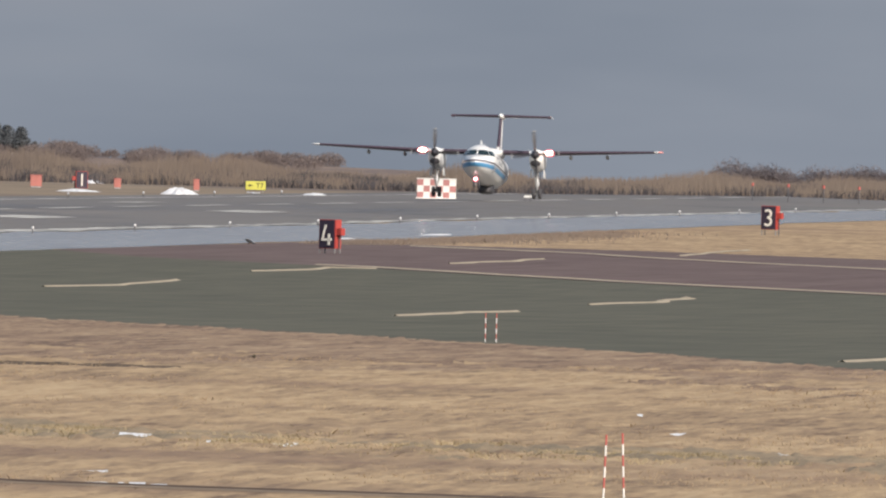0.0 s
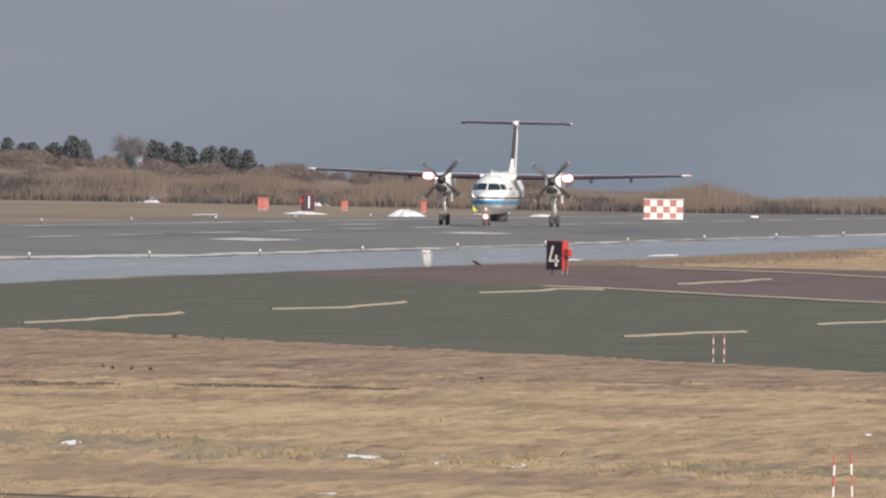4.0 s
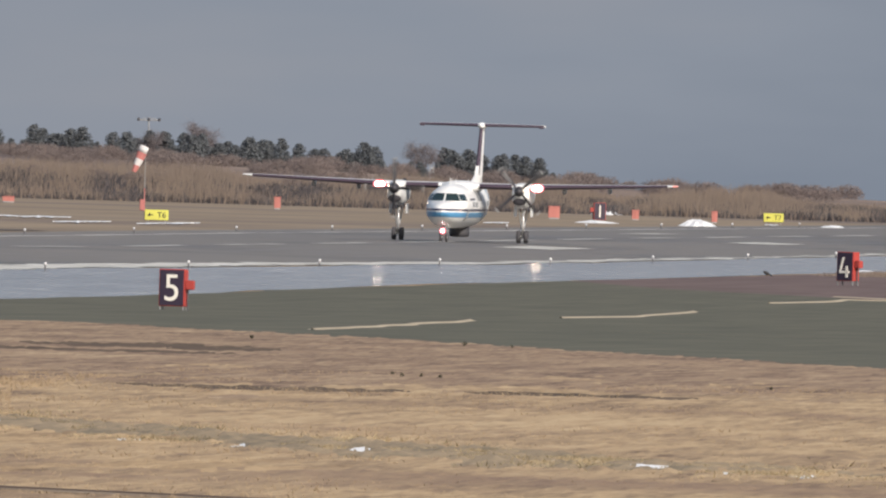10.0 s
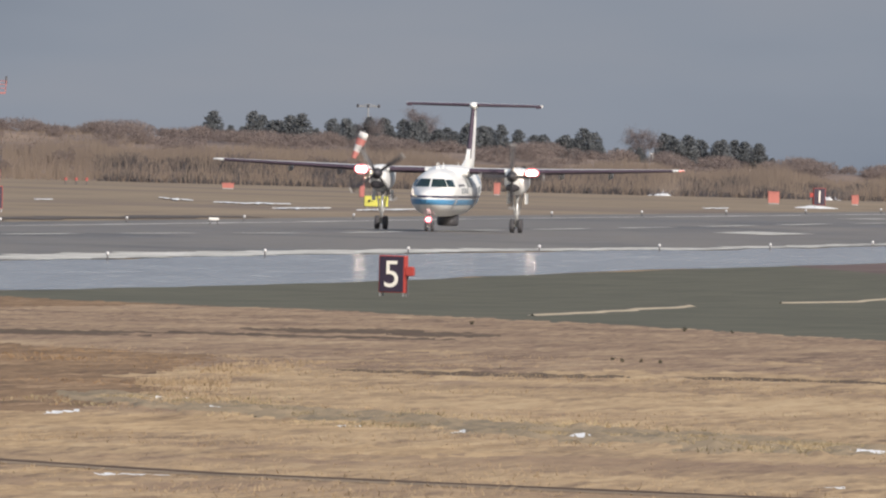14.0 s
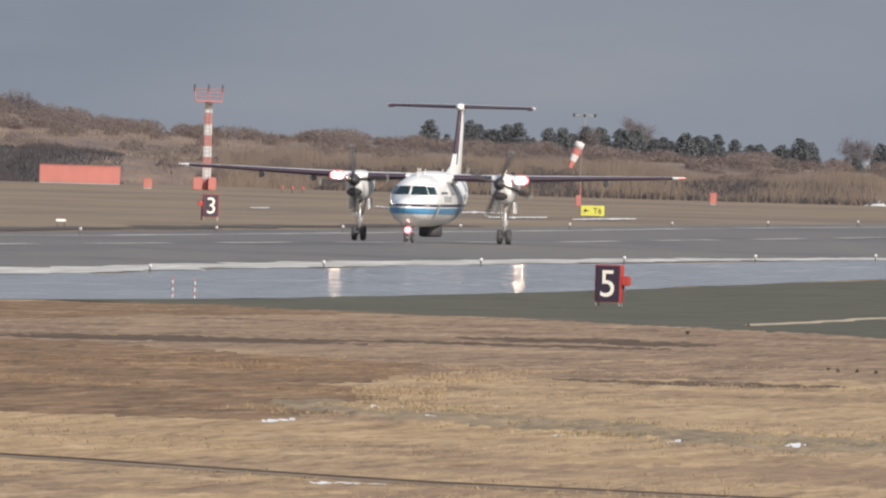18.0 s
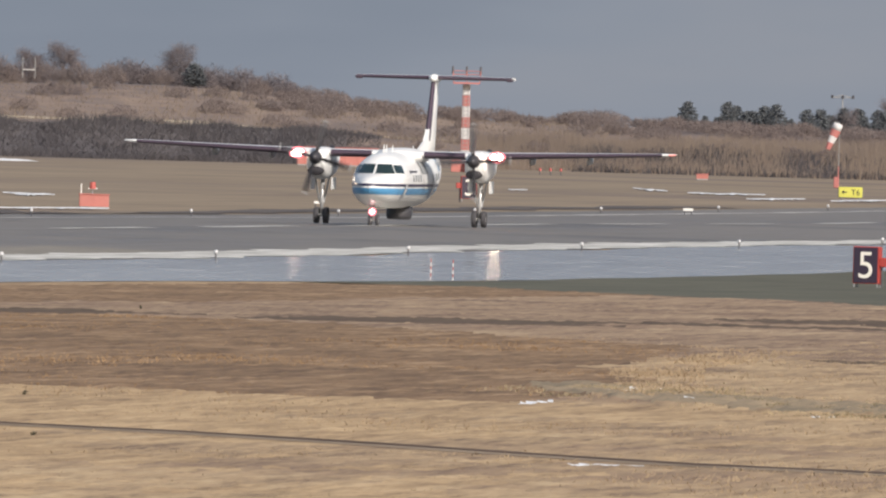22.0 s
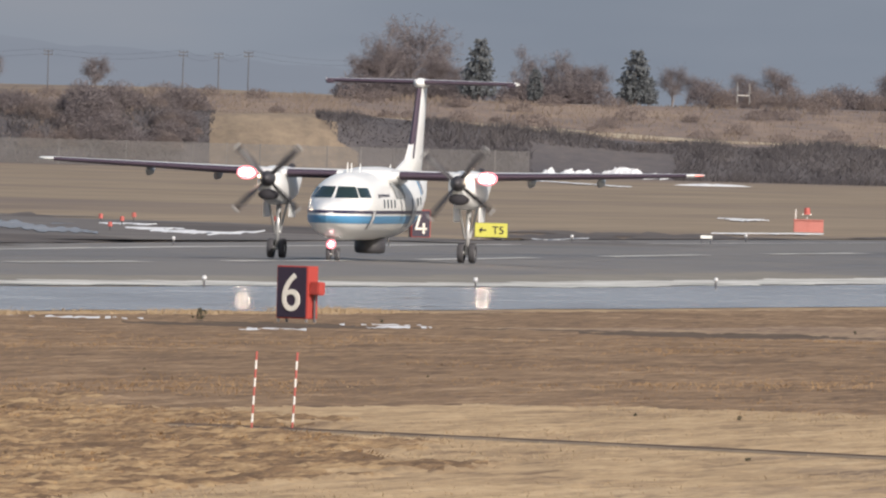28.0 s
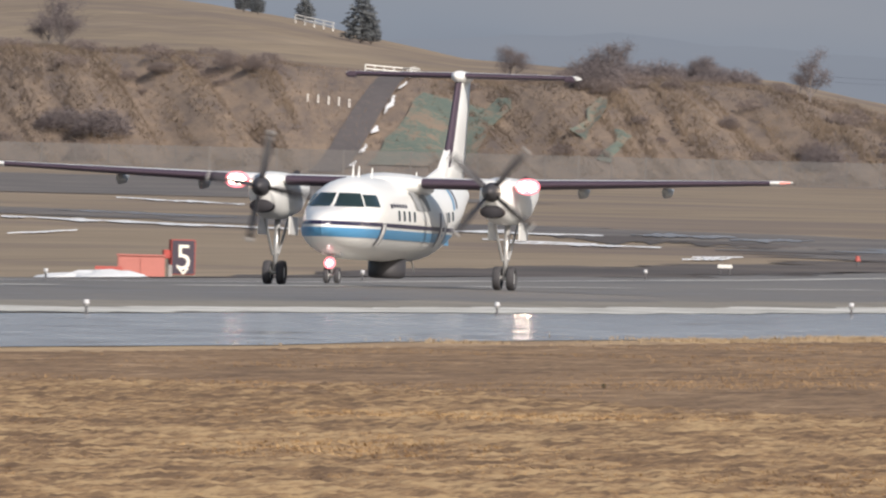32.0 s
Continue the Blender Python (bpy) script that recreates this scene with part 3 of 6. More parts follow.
A_WHITE = plain("aircraft_white_paint", (0.80, 0.80, 0.78), 0.28, var=0.04, scale=0.6)
A_BLUE = plain("aircraft_blue_stripe", (0.095, 0.30, 0.53), 0.3)
A_NAVY = plain("aircraft_navy_line", (0.03, 0.025, 0.06), 0.3)
A_BOOT = plain("black_rubber_boot", (0.065, 0.045, 0.065), 0.5, var=0.2)
A_GREY = plain("aircraft_grey_paint", (0.30, 0.31, 0.32), 0.5)
A_DARK = plain("dark_cavity", (0.03, 0.028, 0.034), 0.8)
A_METAL = plain("gear_metal", (0.55, 0.55, 0.55), 0.4, 0.5)
A_TYRE = plain("tyre_rubber", (0.055, 0.054, 0.06), 0.8, var=0.25)
A_BLADE = plain("blade_grey", (0.045, 0.043, 0.048), 0.5)
A_TIP = plain("blade_tip_grey", (0.30, 0.30, 0.30), 0.5)
A_RADOME = plain("radome_dark_grey", (0.045, 0.044, 0.05), 0.55, var=0.2)
GLASS, gt, gp = nodes_of("cockpit_glass")
gp.inputs["Base Color"].default_value = (0.02, 0.035, 0.035, 1)
gp.inputs["Roughness"].default_value = 0.08
LAMP_CORE = glow("landing_lamp_core", (1.0, 0.80, 0.58), 80.0)
# glowing pink disc added as the bloom round each lamp
LAMP_BLOOM = glow("landing_lamp_bloom", (1.0, 0.24, 0.29), 1.15)
LAMP_NOSE = glow("nose_lamp_core", (1.0, 0.90, 0.86), 9.0)
NAV_RED = glow("red_wingtip_lamp", (0.9, 0.25, 0.2), 0.5)

# stations of the fuselage: y, centre height, half width, half height
HULL = ((-12.15, 1.90, 0.04, 0.04), (-11.95, 1.885, 0.38, 0.27), (-11.4, 1.85, 0.70, 0.53), (-10.7, 1.81, 0.93, 0.70), (-10.1, 1.81, 1.06, 0.82), (-9.3, 1.97, 1.20, 1.07), (-8.6, 2.10, 1.29, 1.24),
        (-7.8, 2.185, 1.335, 1.34), (-6.8, 2.22, 1.345, 1.375), (-4, 2.23, 1.345, 1.385), (0, 2.24, 1.345, 1.39), (3.2, 2.30, 1.345, 1.36), (5, 2.44, 1.28, 1.23), (7, 2.66, 1.08, 1.0), (9, 2.9, 0.8, 0.76),
        (11, 3.12, 0.48, 0.5), (12.8, 3.27, 0.2, 0.26), (13.4, 3.3, 0.05, 0.08))


def catmull(rows, y):
    ys = [r[0] for r in rows]
    i = max(0, min(len(rows) - 2, sum(1 for v in ys if v <= y) - 1))
    t = (y - ys[i]) / (ys[i + 1] - ys[i])
    out = []
    for c in range(1, len(rows[0])):
        p1, p2 = rows[i][c], rows[i + 1][c]
        s1 = (rows[i + 1][c] - rows[i - 1][c]) / (ys[i + 1] - ys[i - 1]) if i > 0 else (p2 - p1) / (ys[i + 1] - ys[i])
        s2 = (rows[i + 2][c] - p1) / (ys[i + 2] - ys[i]) if i + 2 < len(rows) else (p2 - p1) / (ys[i + 1] - ys[i])
        h = ys[i + 1] - ys[i]
        out.append((2 * t**3 - 3 * t**2 + 1) * p1 + (t**3 - 2 * t**2 + t) * s1 * h + (3 * t**2 - 2 * t**3) * p2 + (t**3 - t**2) * s2 * h)
    return out


def hull_point(y, ang, grow=0.0):
    """ang in degrees from the top, positive to the aircraft's left (+x)."""
    zc, w, h = catmull(HULL, y)
    a = radians(ang)
    return (math.sin(a) * (w + grow), y, zc + math.cos(a) * (h + grow))


def hull_at_z(y, z, side, grow=0.016):
    zc, w, h = catmull(HULL, y)
    k = max(-1.0, min(1.0, (z - zc) / max(h, 1e-3)))
    return (side * (w * math.sqrt(1 - k * k) + grow), y, z)


def grid_bm(rows):
    """rows of equal length of points, joined by quads."""
    bm = bmesh.new()
    vs = [[bm.verts.new(p) for p in r] for r in rows]
    for a, b in zip(vs, vs[1:]):
        for i in range(len(a) - 1):
            bm.faces.new((a[i], a[i + 1], b[i + 1], b[i]))
    bmesh.ops.recalc_face_normals(bm, faces=bm.faces[:])
    return bm


def loft_bm(rings, caps=True):
    bm = bmesh.new()
    vs = [[bm.verts.new(p) for p in r] for r in rings]
    n = len(rings[0])
    for a, b in zip(vs, vs[1:]):
        for i in range(n):
            bm.faces.new((a[i], a[(i + 1) % n], b[(i + 1) % n], b[i]))
    if caps:
        bm.faces.new(vs[0])
        bm.faces.new(list(reversed(vs[-1])))
    bmesh.ops.recalc_face_normals(bm, faces=bm.faces[:])
    return bm


def hull_patch(y0, y1, a0, a1, grow=0.012, ny=6, na=6, skew=0.0):
    return grid_bm([[hull_point(y0 + (y1 - y0) * i / ny + skew * j / na, a0 + (a1 - a0) * j / na, grow) for j in range(na + 1)] for i in range(ny + 1)])


def nose_pane(a0, a1, z0, z1, n=8):
    """A pane that follows the nose between two plan angles (from straight ahead) and two heights."""
    rows = []
    for j in range(5):
        z = z0 + (z1 - z0) * j / 4
        row = []
        for i in range(n + 1):
            a = radians(a0 + (a1 - a0) * i / n)
            lo, hi = 0.0, 5.0
            for _ in range(30):
                mid = (lo + hi) / 2
                x, y = mid * math.sin(a), -7.5 - mid * math.cos(a)
                inside = False
                if y > -12.15:
                    zc, w, h = catmull(HULL, y)
                    inside = (x / w) ** 2 + ((z - zc) / h) ** 2 < 1
                lo, hi = (mid, hi) if inside else (lo, mid)
            row.append(((lo + 0.02) * math.sin(a), -7.5 - (lo + 0.02) * math.cos(a), z + 0.012))
        rows.append(row)
    return grid_bm(rows)


def hull_band(z0, z1, side, y0, y1, n=90):
    def tip(z):
        y = y0
        while y < y1:
            zc, w, h = catmull(HULL, y)
            if abs(z - zc) < h * 0.9997:
                break
            y += 0.003
        return y
    rows = []
    for k in range(9):
        z = z0 + (z1 - z0) * k / 8
        ya = tip(z)
        rows.append([hull_at_z(ya + (y1 - ya) * (i / n) ** 2.2, z, side) if i else (0.0, ya - 0.02, z) for i in range(n + 1)])
    return grid_bm(rows)


def foil(chord, thick, n=9):
    """Points of a wing section round from the trailing edge over the top to the nose and back below; x along the chord from the nose."""
    pts = []
    for i in range(n + 1):
        u = 1 - i / n
        x = u * u
        t = 5 * thick * (0.2969 * math.sqrt(x) - 0.126 * x - 0.3516 * x**2 + 0.2843 * x**3 - 0.1036 * x**4)
        pts.append((x * chord, t * chord))
    for i in range(1, n):
        u = i / n
        x = u * u
        t = 5 * thick * (0.2969 * math.sqrt(x) - 0.126 * x - 0.3516 * x**2 + 0.2843 * x**3 - 0.1036 * x**4)
        pts.append((x * chord, -0.8 * t * chord))
    return pts


def wing_ring(x, y, z, chord, thick):
    return [(x, y + px, z + pz) for px, pz in foil(chord, thick)]


def boot_rows(secs, cover=0.16, grow=0.012):
    rows = []
    for x, y, z, chord, thick in secs:
        pts = []
        for i in range(-6, 7):
            u = abs(i) / 6
            px = cover * u * u
            t = 5 * thick * (0.2969 * math.sqrt(px) - 0.126 * px - 0.3516 * px**2 + 0.2843 * px**3)
            pz = t if i > 0 else -0.8 * t
            if i > 0:
                px *= 0.38
                t = 5 * thick * (0.2969 * math.sqrt(px) - 0.126 * px - 0.3516 * px**2 + 0.2843 * px**3)
                pz = t
            pts.append((x, y + px * chord - grow * (1 - u) - 0.004, z + pz * chord + (grow if i > 0 else -grow if i < 0 else 0)))
        rows.append(pts)
    return grid_bm(rows)


def wing_sec(x):
    """Section of the main wing at x: leading edge y, height, chord, thickness."""
    a = abs(x)
    k = max(0.0, (a - 3.94) / (13.72 - 3.94))
    return (x, -1.55 + 0.42 * k, 3.50 + 0.33 * k, 2.75 - 1.45 * k, 0.155 - 0.03 * k)


def disc_lamp(w, h, d, parent, at):
    lamp = part("landing_lamp", join_bm(bm_rod((at[0], at[1], at[2]), (at[0], at[1] - d, at[2]), 1.0, 0.94, 24)), LAMP_BLOOM, parent, "landing lamp on a glowing pink bloom disc")
    for v in lamp.data.vertices:
        v.co.x, v.co.z = at[0] + (v.co.x - at[0]) * w / 2, at[2] + (v.co.z - at[2]) * h / 2
    for s in ((-1, 1) if w > h else (0,)):
        cx = at[0] + s * 0.165 * w
        core = part("lamp_lens", bm_rod((cx, at[1] - d, at[2]), (cx, at[1] - d - 0.03, at[2]), 1.0, 0.9, 20), LAMP_CORE if s else LAMP_NOSE, lamp, "white-hot lamp lens")
        for v in core.data.vertices:
            v.co.x, v.co.z = cx + (v.co.x - cx) * w * (0.165 if s else 0.24), at[2] + (v.co.z - at[2]) * h * (0.26 if s else 0.24)
    return lamp


def tyre_bm(x, y, z, r, w):
    prof = [(0.55 * r, w * 0.36), (0.8 * r, w * 0.5), (0.94 * r, w * 0.46), (r, w * 0.28), (r, -w * 0.28), (0.94 * r, -w * 0.46), (0.8 * r, -w * 0.5), (0.55 * r, -w * 0.36)]
    rings = []
    for i in range(24):
        a = 2 * math.pi * i / 24
        rings.append([(x + px, y + pr * math.cos(a), z + pr * math.sin(a)) for pr, px in prof])
    rings.append(rings[0])
    bm = loft_bm(rings, caps=False)
    bmesh.ops.remove_doubles(bm, verts=bm.verts[:], dist=1e-4)
    return bm


def build_aircraft():
    ob = thing("turboprop_aircraft", pose(-174.1, 2110, 0), "white high-wing twin-turboprop patrol aircraft with blue stripe, rolling on the runway", "aircraft")
    ys = [-12.15 + 0.1 * i for i in range(54)] + [-6.7 + 0.4 * i for i in range(50)] + [13.4]
    body = part("fuselage", loft_bm([[hull_point(y, 360 * i / 40) for i in range(40)] for y in ys]), A_WHITE, ob, smooth_faces=True)
    for side in (-1, 1):
        part("blue_stripe", hull_band(1.54, 1.85, side, -12.14, 10.2), A_BLUE, body, "broad sky-blue cheat stripe", True)
        part("navy_line", hull_band(1.94, 2.07, side, -12.14, 10.2), A_NAVY, body, "thin dark navy line", True)
        for k in range(2):
            part("tail_slash", hull_patch(5.6 + 0.7 * k, 6.0 + 0.7 * k, side * 30, side * 76, 0.01, 3, 10, -1.2), A_NAVY if k else A_BLUE, body, "slanted stripe on the rear fuselage", True)
        part("windscreen", nose_pane(side * 1.3, side * 25, 2.56, 3.02), GLASS, body, "dark cockpit windscreen pane", True)
        part("side_windscreen", nose_pane(side * 27, side * 58, 2.58, 2.98), GLASS, body, "dark cockpit side pane", True)
        for y in (-5.6, -4.7, -3.8, -2.9, 3.2, 4.0):
            part("cabin_window", hull_patch(y, y + 0.32, side * 78, side * 92, 0.012, 2, 3), GLASS, body, "", True)
        # grey patch, set slightly off the flank below the wing root
        part("observation_window", hull_patch(-2.3, 0.1, side * 47, side * 76, 0.03, 4, 6), A_GREY, body, "grey raised patch below the wing root", True)
        part("door_edge", hull_patch(-8.36, -8.14, side * 94, side * 130, 0.018, 1, 10), A_NAVY, body, "dark curved door edge mark", True)
        part("door_edge", hull_patch(-8.14, -7.72, side * 94, side * 130, 0.017, 1, 10), A_WHITE, body, "white door panel across the stripe", True)
        part("door_edge", hull_patch(-7.72, -7.58, side * 94, side * 130, 0.018, 1, 10), A_GREY, body, "", True)
        part("rear_door_edge", hull_patch(1.7, 1.95, side * 78, side * 128, 0.018, 1, 10), A_NAVY, body, "dark rear door edge mark", True)
        part("rear_door_edge", hull_patch(1.95, 2.9, side * 95, side * 128, 0.017, 1, 10), A_WHITE, body, "white door panel across the stripe", True)
        part("rear_door_edge", hull_patch(2.9, 3.05, side * 78, side * 128, 0.018, 1, 10), A_GREY, body, "", True)
        for k in range(6):
            part("lettering_bar", hull_patch(-6.7 + 0.5 * k, -6.36 + 0.5 * k, side * 68.5, side * (73.5 if k else 75), 0.014, 2, 2), A_NAVY, body, "small dark blue lettering bar", True)
        part("service_panel", hull_patch(-8.7, -8.1, side * 52, side * 58, 0.012, 2, 2), A_GREY, body, "small dark mark below the roof", True)
    for y, h in ((-6.9, 0.34), (-5.9, 0.32), (-3.6, 0.30), (4.2, 0.28)):
        part("antenna", loft_bm([[(-0.02, y - 0.1, 3.6), (0.02, y - 0.1, 3.6), (0.02, y + 0.15, 3.6), (-0.02, y + 0.15, 3.6)], [(-0.01, y + 0.05, 3.66 + h), (0.01, y + 0.05, 3.66 + h), (0.01, y + 0.15, 3.66 + h), (-0.01, y + 0.15, 3.66 + h)]]), A_WHITE, body, "white blade antenna")
    part("belly_antenna", bm_rod((0.2, 2.6, 1.05), (0.25, 3.0, 0.55), 0.03, 0.01), A_WHITE, body)
    rad = loft_bm([[(w * math.cos(q), -0.5 + 1.3 * w * math.sin(q), z) for q in [2 * math.pi * i / 28 for i in range(28)]] for w, z in ((0.40, 0.29), (0.54, 0.31), (0.61, 0.38), (0.63, 0.5), (0.63, 0.95))])
    part("radome", rad, A_RADOME, ob, "dark grey search radar radome under the belly", True)
    # wing
    xs = [-13.72, -13.3, -9, -5.4, -3.94, -1.2, 1.2, 3.94, 5.4, 9, 13.3, 13.72]
    rings = []
    for x in xs:
        s = wing_sec(x)
        if abs(x) > 13.5:
            s = (x, s[1] + 0.25, s[2] + 0.03, s[3] - 0.45, 0.07)
        rings.append(wing_ring(*s))
    wing = part("wing", loft_bm(rings), A_WHITE, ob, smooth_faces=False)
    for side in (-1, 1):
        part("inner_boot", boot_rows([wing_sec(side * x) for x in (1.3, 2.3, 3.35)], 0.22), A_BOOT, wing, "black rubber de-icing boot on the leading edge", True)
        part("outer_boot", boot_rows([wing_sec(side * x) for x in (5.15, 7, 9, 11, 13.1)], 0.22), A_BOOT, wing, "black rubber de-icing boot on the leading edge", True)
        for x in (6.5, 9.35):
            s = wing_sec(side * x)
            part("flap_fairing", loft_bm([[(side * x + rr * math.cos(q), yy, zz + rr * 1.5 * math.sin(q)) for q in [2 * math.pi * i / 10 for i in range(10)]] for yy, zz, rr in ((s[1] + 0.9, s[2] - 0.2, 0.04), (s[1] + 1.3, s[2] - 0.28, 0.12), (s[1] + 2.2, s[2] - 0.26, 0.1), (s[1] + 2.9, s[2] - 0.15, 0.02))]), A_GREY, wing, "grey flap track fairing", True)
        s = wing_sec(side * 13.5)
        part("wingtip_lamp", bm_rod((side * 13.45, s[1] + 0.02, s[2]), (side * 13.75, s[1] + 0.25, s[2] + 0.02), 0.035, 0.02), NAV_RED if side > 0 else A_WHITE, wing, "small glowing wingtip lamp")
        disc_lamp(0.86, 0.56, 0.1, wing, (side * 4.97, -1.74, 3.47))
    part("wing_root_fairing", loft_bm([[(0.0 + w * math.cos(q), y, 3.38 + h * math.sin(q)) for q in [2 * math.pi * i / 20 for i in range(20)]] for y, w, h in ((-3.4, 0.15, 0.12), (-2.4, 0.95, 0.36), (-1.3, 1.25, 0.46), (1.2, 1.25, 0.46), (3.0, 0.8, 0.34), (4.4, 0.1, 0.2))]), A_WHITE, ob, smooth_faces=True)
    # engines
    for side in (-1, 1):
        x = side * 3.94
        st = ((-2.72, 3.22, 0.36, 0.36), (-2.5, 3.14, 0.46, 0.52), (-2.0, 3.03, 0.53, 0.70), (-1.2, 2.98, 0.56, 0.80), (0.6, 2.98, 0.56, 0.80), (2.4, 3.06, 0.5, 0.66), (4.2, 3.3, 0.3, 0.36), (5.3, 3.42, 0.06, 0.1))
        nac = part("nacelle", loft_bm([[(x + w * math.copysign(abs(math.cos(q)) ** 0.75, math.cos(q)), y, z + h * math.copysign(abs(math.sin(q)) ** 0.8, math.sin(q))) for q in [2 * math.pi * i / 24 for i in range(24)]] for y, z, w, h in st]), A_WHITE, ob, "white engine nacelle", True)
        part("air_intake", loft_bm([[(x + w * math.cos(q), y, 2.60 + h * math.sin(q)) for q in [2 * math.pi * i / 20 for i in range(20)]] for y, w, h in ((-2.72, 0.36, 0.19), (-2.66, 0.40, 0.23), (-2.2, 0.40, 0.23))]), A_DARK, nac, "dark oval air intake", True)
        part("exhaust", bm_rod((x, 2.6, 3.55), (x, 3.4, 3.75), 0.16, 0.14, 14), A_DARK, nac, "dark exhaust stub")
        for d in (-0.52, 0.52):
            part("gear_door", bm_box(0.05, 1.5, 0.62, 0.02, (x + d, 0.35, 1.98)), A_WHITE, nac, "white open wheel bay door")
        leg = part("main_gear", bm_rod((x, 0.0, 0.42), (x, 0.35, 2.4), 0.075, 0.11, 14), A_METAL, ob, "silver main undercarriage leg", True)
        part("drag_brace", bm_rod((x - 0.1, 0.05, 1.0), (x - 0.22, -1.0, 2.3), 0.045), A_METAL, leg)
        part("side_brace", bm_rod((x + 0.1, 0.05, 1.0), (x + 0.2, 1.2, 2.3), 0.04), A_METAL, leg)
        part("axle", bm_rod((x - 0.3, 0, 0.4), (x + 0.3, 0, 0.4), 0.07), A_METAL, leg)
        for d in (-0.235, 0.235):
            ty = part("tyre", tyre_bm(x + d, 0, 0.4, 0.4, 0.27), A_TYRE, leg, "black tyre", True)
            part("wheel_hub", bm_rod((x + d - 0.08, 0, 0.4), (x + d + 0.08, 0, 0.4), 0.21, None, 16), A_METAL, ty)
    leg = part("nose_gear", bm_rod((0, -10.0, 0.3), (0, -9.85, 1.35), 0.06, 0.08, 12), A_METAL, ob, "silver nose undercarriage leg", True)
    part("axle", bm_rod((-0.2, -10, 0.27), (0.2, -10, 0.27), 0.05), A_METAL, leg)
    for d in (-0.18, 0.18):
        ty = part("tyre", tyre_bm(d, -10.0, 0.27, 0.27, 0.17), A_TYRE, leg, "black tyre", True)
        part("wheel_hub", bm_rod((d - 0.06, -10, 0.27), (d + 0.06, -10, 0.27), 0.14, None, 14), A_METAL, ty)
        part("gear_door", bm_box(0.03, 1.1, 0.34, 0.01, (d * 1.7, -9.7, 1.12)), A_WHITE, leg)
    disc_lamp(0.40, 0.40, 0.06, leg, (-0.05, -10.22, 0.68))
    # tail
    fin_secs = ((8.2, 3.35, 4.3, 0.10), (9.1, 4.2, 3.75, 0.10), (10.0, 5.4, 3.1, 0.10), (11.15, 7.17, 2.35, 0.10))
    fin = part("fin", loft_bm([[(pz, y + px, z) for px, pz in foil(c, t)] for y, z, c, t in fin_secs]), A_WHITE, ob, "white swept tail fin", True)
    rows = []
    for y, z, c, t in fin_secs[1:]:
        pts = []
        for i in range(-5, 6):
            u = abs(i) / 5
            px = 0.10 * u * u
            w = 5 * t * (0.2969 * math.sqrt(px) - 0.126 * px)
            pts.append(((1 if i > 0 else -1) * w * c + (0.012 if i > 0 else -0.012 if i < 0 else 0), y + px * c - 0.012 * (1 - u), z))
        rows.append(pts)
    part("fin_boot", grid_bm(rows), A_BOOT, fin, "black rubber de-icing boot on the fin", True)
    part("dorsal_fin", loft_bm([[(-0.05, 4.8, 3.55), (0.05, 4.8, 3.55), (0.03, 4.9, 3.6), (-0.03, 4.9, 3.6)], [(-0.15, 8.0, 3.4), (0.15, 8.0, 3.4), (0.06, 8.3, 4.15), (-0.06, 8.3, 4.15)], [(-0.17, 9.6, 3.4), (0.17, 9.6, 3.4), (0.1, 9.6, 4.8), (-0.1, 9.6, 4.8)]]), A_WHITE, fin)
    part("fin_bullet", loft_bm([[(r * math.cos(q), y, 7.31 + r * 0.9 * math.sin(q)) for q in [2 * math.pi * i / 14 for i in range(14)]] for y, r in ((10.75, 0.03), (11.0, 0.2), (11.6, 0.24), (13.0, 0.2), (13.7, 0.04))]), A_WHITE, fin, "white bullet fairing on top of the fin", True)
    def tp(x):
        k = abs(x) / 3.96
        return (x, 11.3 + 0.35 * k, 7.35, 2.0 - 0.6 * k, 0.12)
    tail = part("tailplane", loft_bm([wing_ring(*tp(x)) for x in (-3.96, -2, 0, 2, 3.96)]), A_WHITE, ob, "white tailplane on top of the fin")
    for side in (-1, 1):
        part("tail_boot", boot_rows([tp(side * x) for x in (0.22, 2, 3.88)], 0.22), A_BOOT, tail, "black rubber de-icing boot", True)
        part("elevator_horn", bm_box(0.36, 0.5, 0.2, 0.05, (side * 3.78, 11.75, 7.32)), A_BOOT, tail, "dark elevator horn at the tip")
    props = []
    for side in (-1, 1):
        hub = part("propeller", loft_bm([[(r * math.cos(q), y, r * math.sin(q)) for q in [2 * math.pi * i / 20 for i in range(20)]] for y, r in ((-0.42, 0.03), (-0.36, 0.12), (-0.22, 0.22), (0.0, 0.31), (0.16, 0.33))]), A_BLADE, ob, "dark grey spinner with four blades", True)
        hub.location = (side * 3.94, -2.9, 3.25)
        for k in range(4):
            rows = []
            for i in range(9):
                d = 0.25 + 1.5 * i / 8
                w = 0.08 + 0.075 * math.sin(math.pi * (0.15 + 0.75 * i / 8))
                tw = radians(58 - 40 * i / 8)
                ring = []
                for q in range(8):
                    a = 2 * math.pi * q / 8
                    u, v = w * math.cos(a), 0.022 * math.sin(a)
                    ring.append((u * math.cos(tw) + v * math.sin(tw), u * math.sin(tw) - v * math.cos(tw), d))
                rows.append(ring)
            m = Matrix.Rotation(radians(90 * k), 4, "Y")
            bl = part("blade", loft_bm([[tuple(m @ Vector(p)) for p in r] for r in rows]), A_BLADE, hub, "dark grey propeller blade", True)
            rows = []
            for d, s in ((1.75, 1.0), (1.86, 0.9), (1.92, 0.5)):
                rows.append([tuple(m @ Vector((0.10 * s * math.cos(a), 0.02 * math.sin(a), d))) for a in [2 * math.pi * q / 8 for q in range(8)]])
            part("blade_tip", loft_bm(rows), A_TIP, bl, "pale blade tip", True)
        props.append(hub)
    return ob, props


aircraft, propellers = build_aircraft()


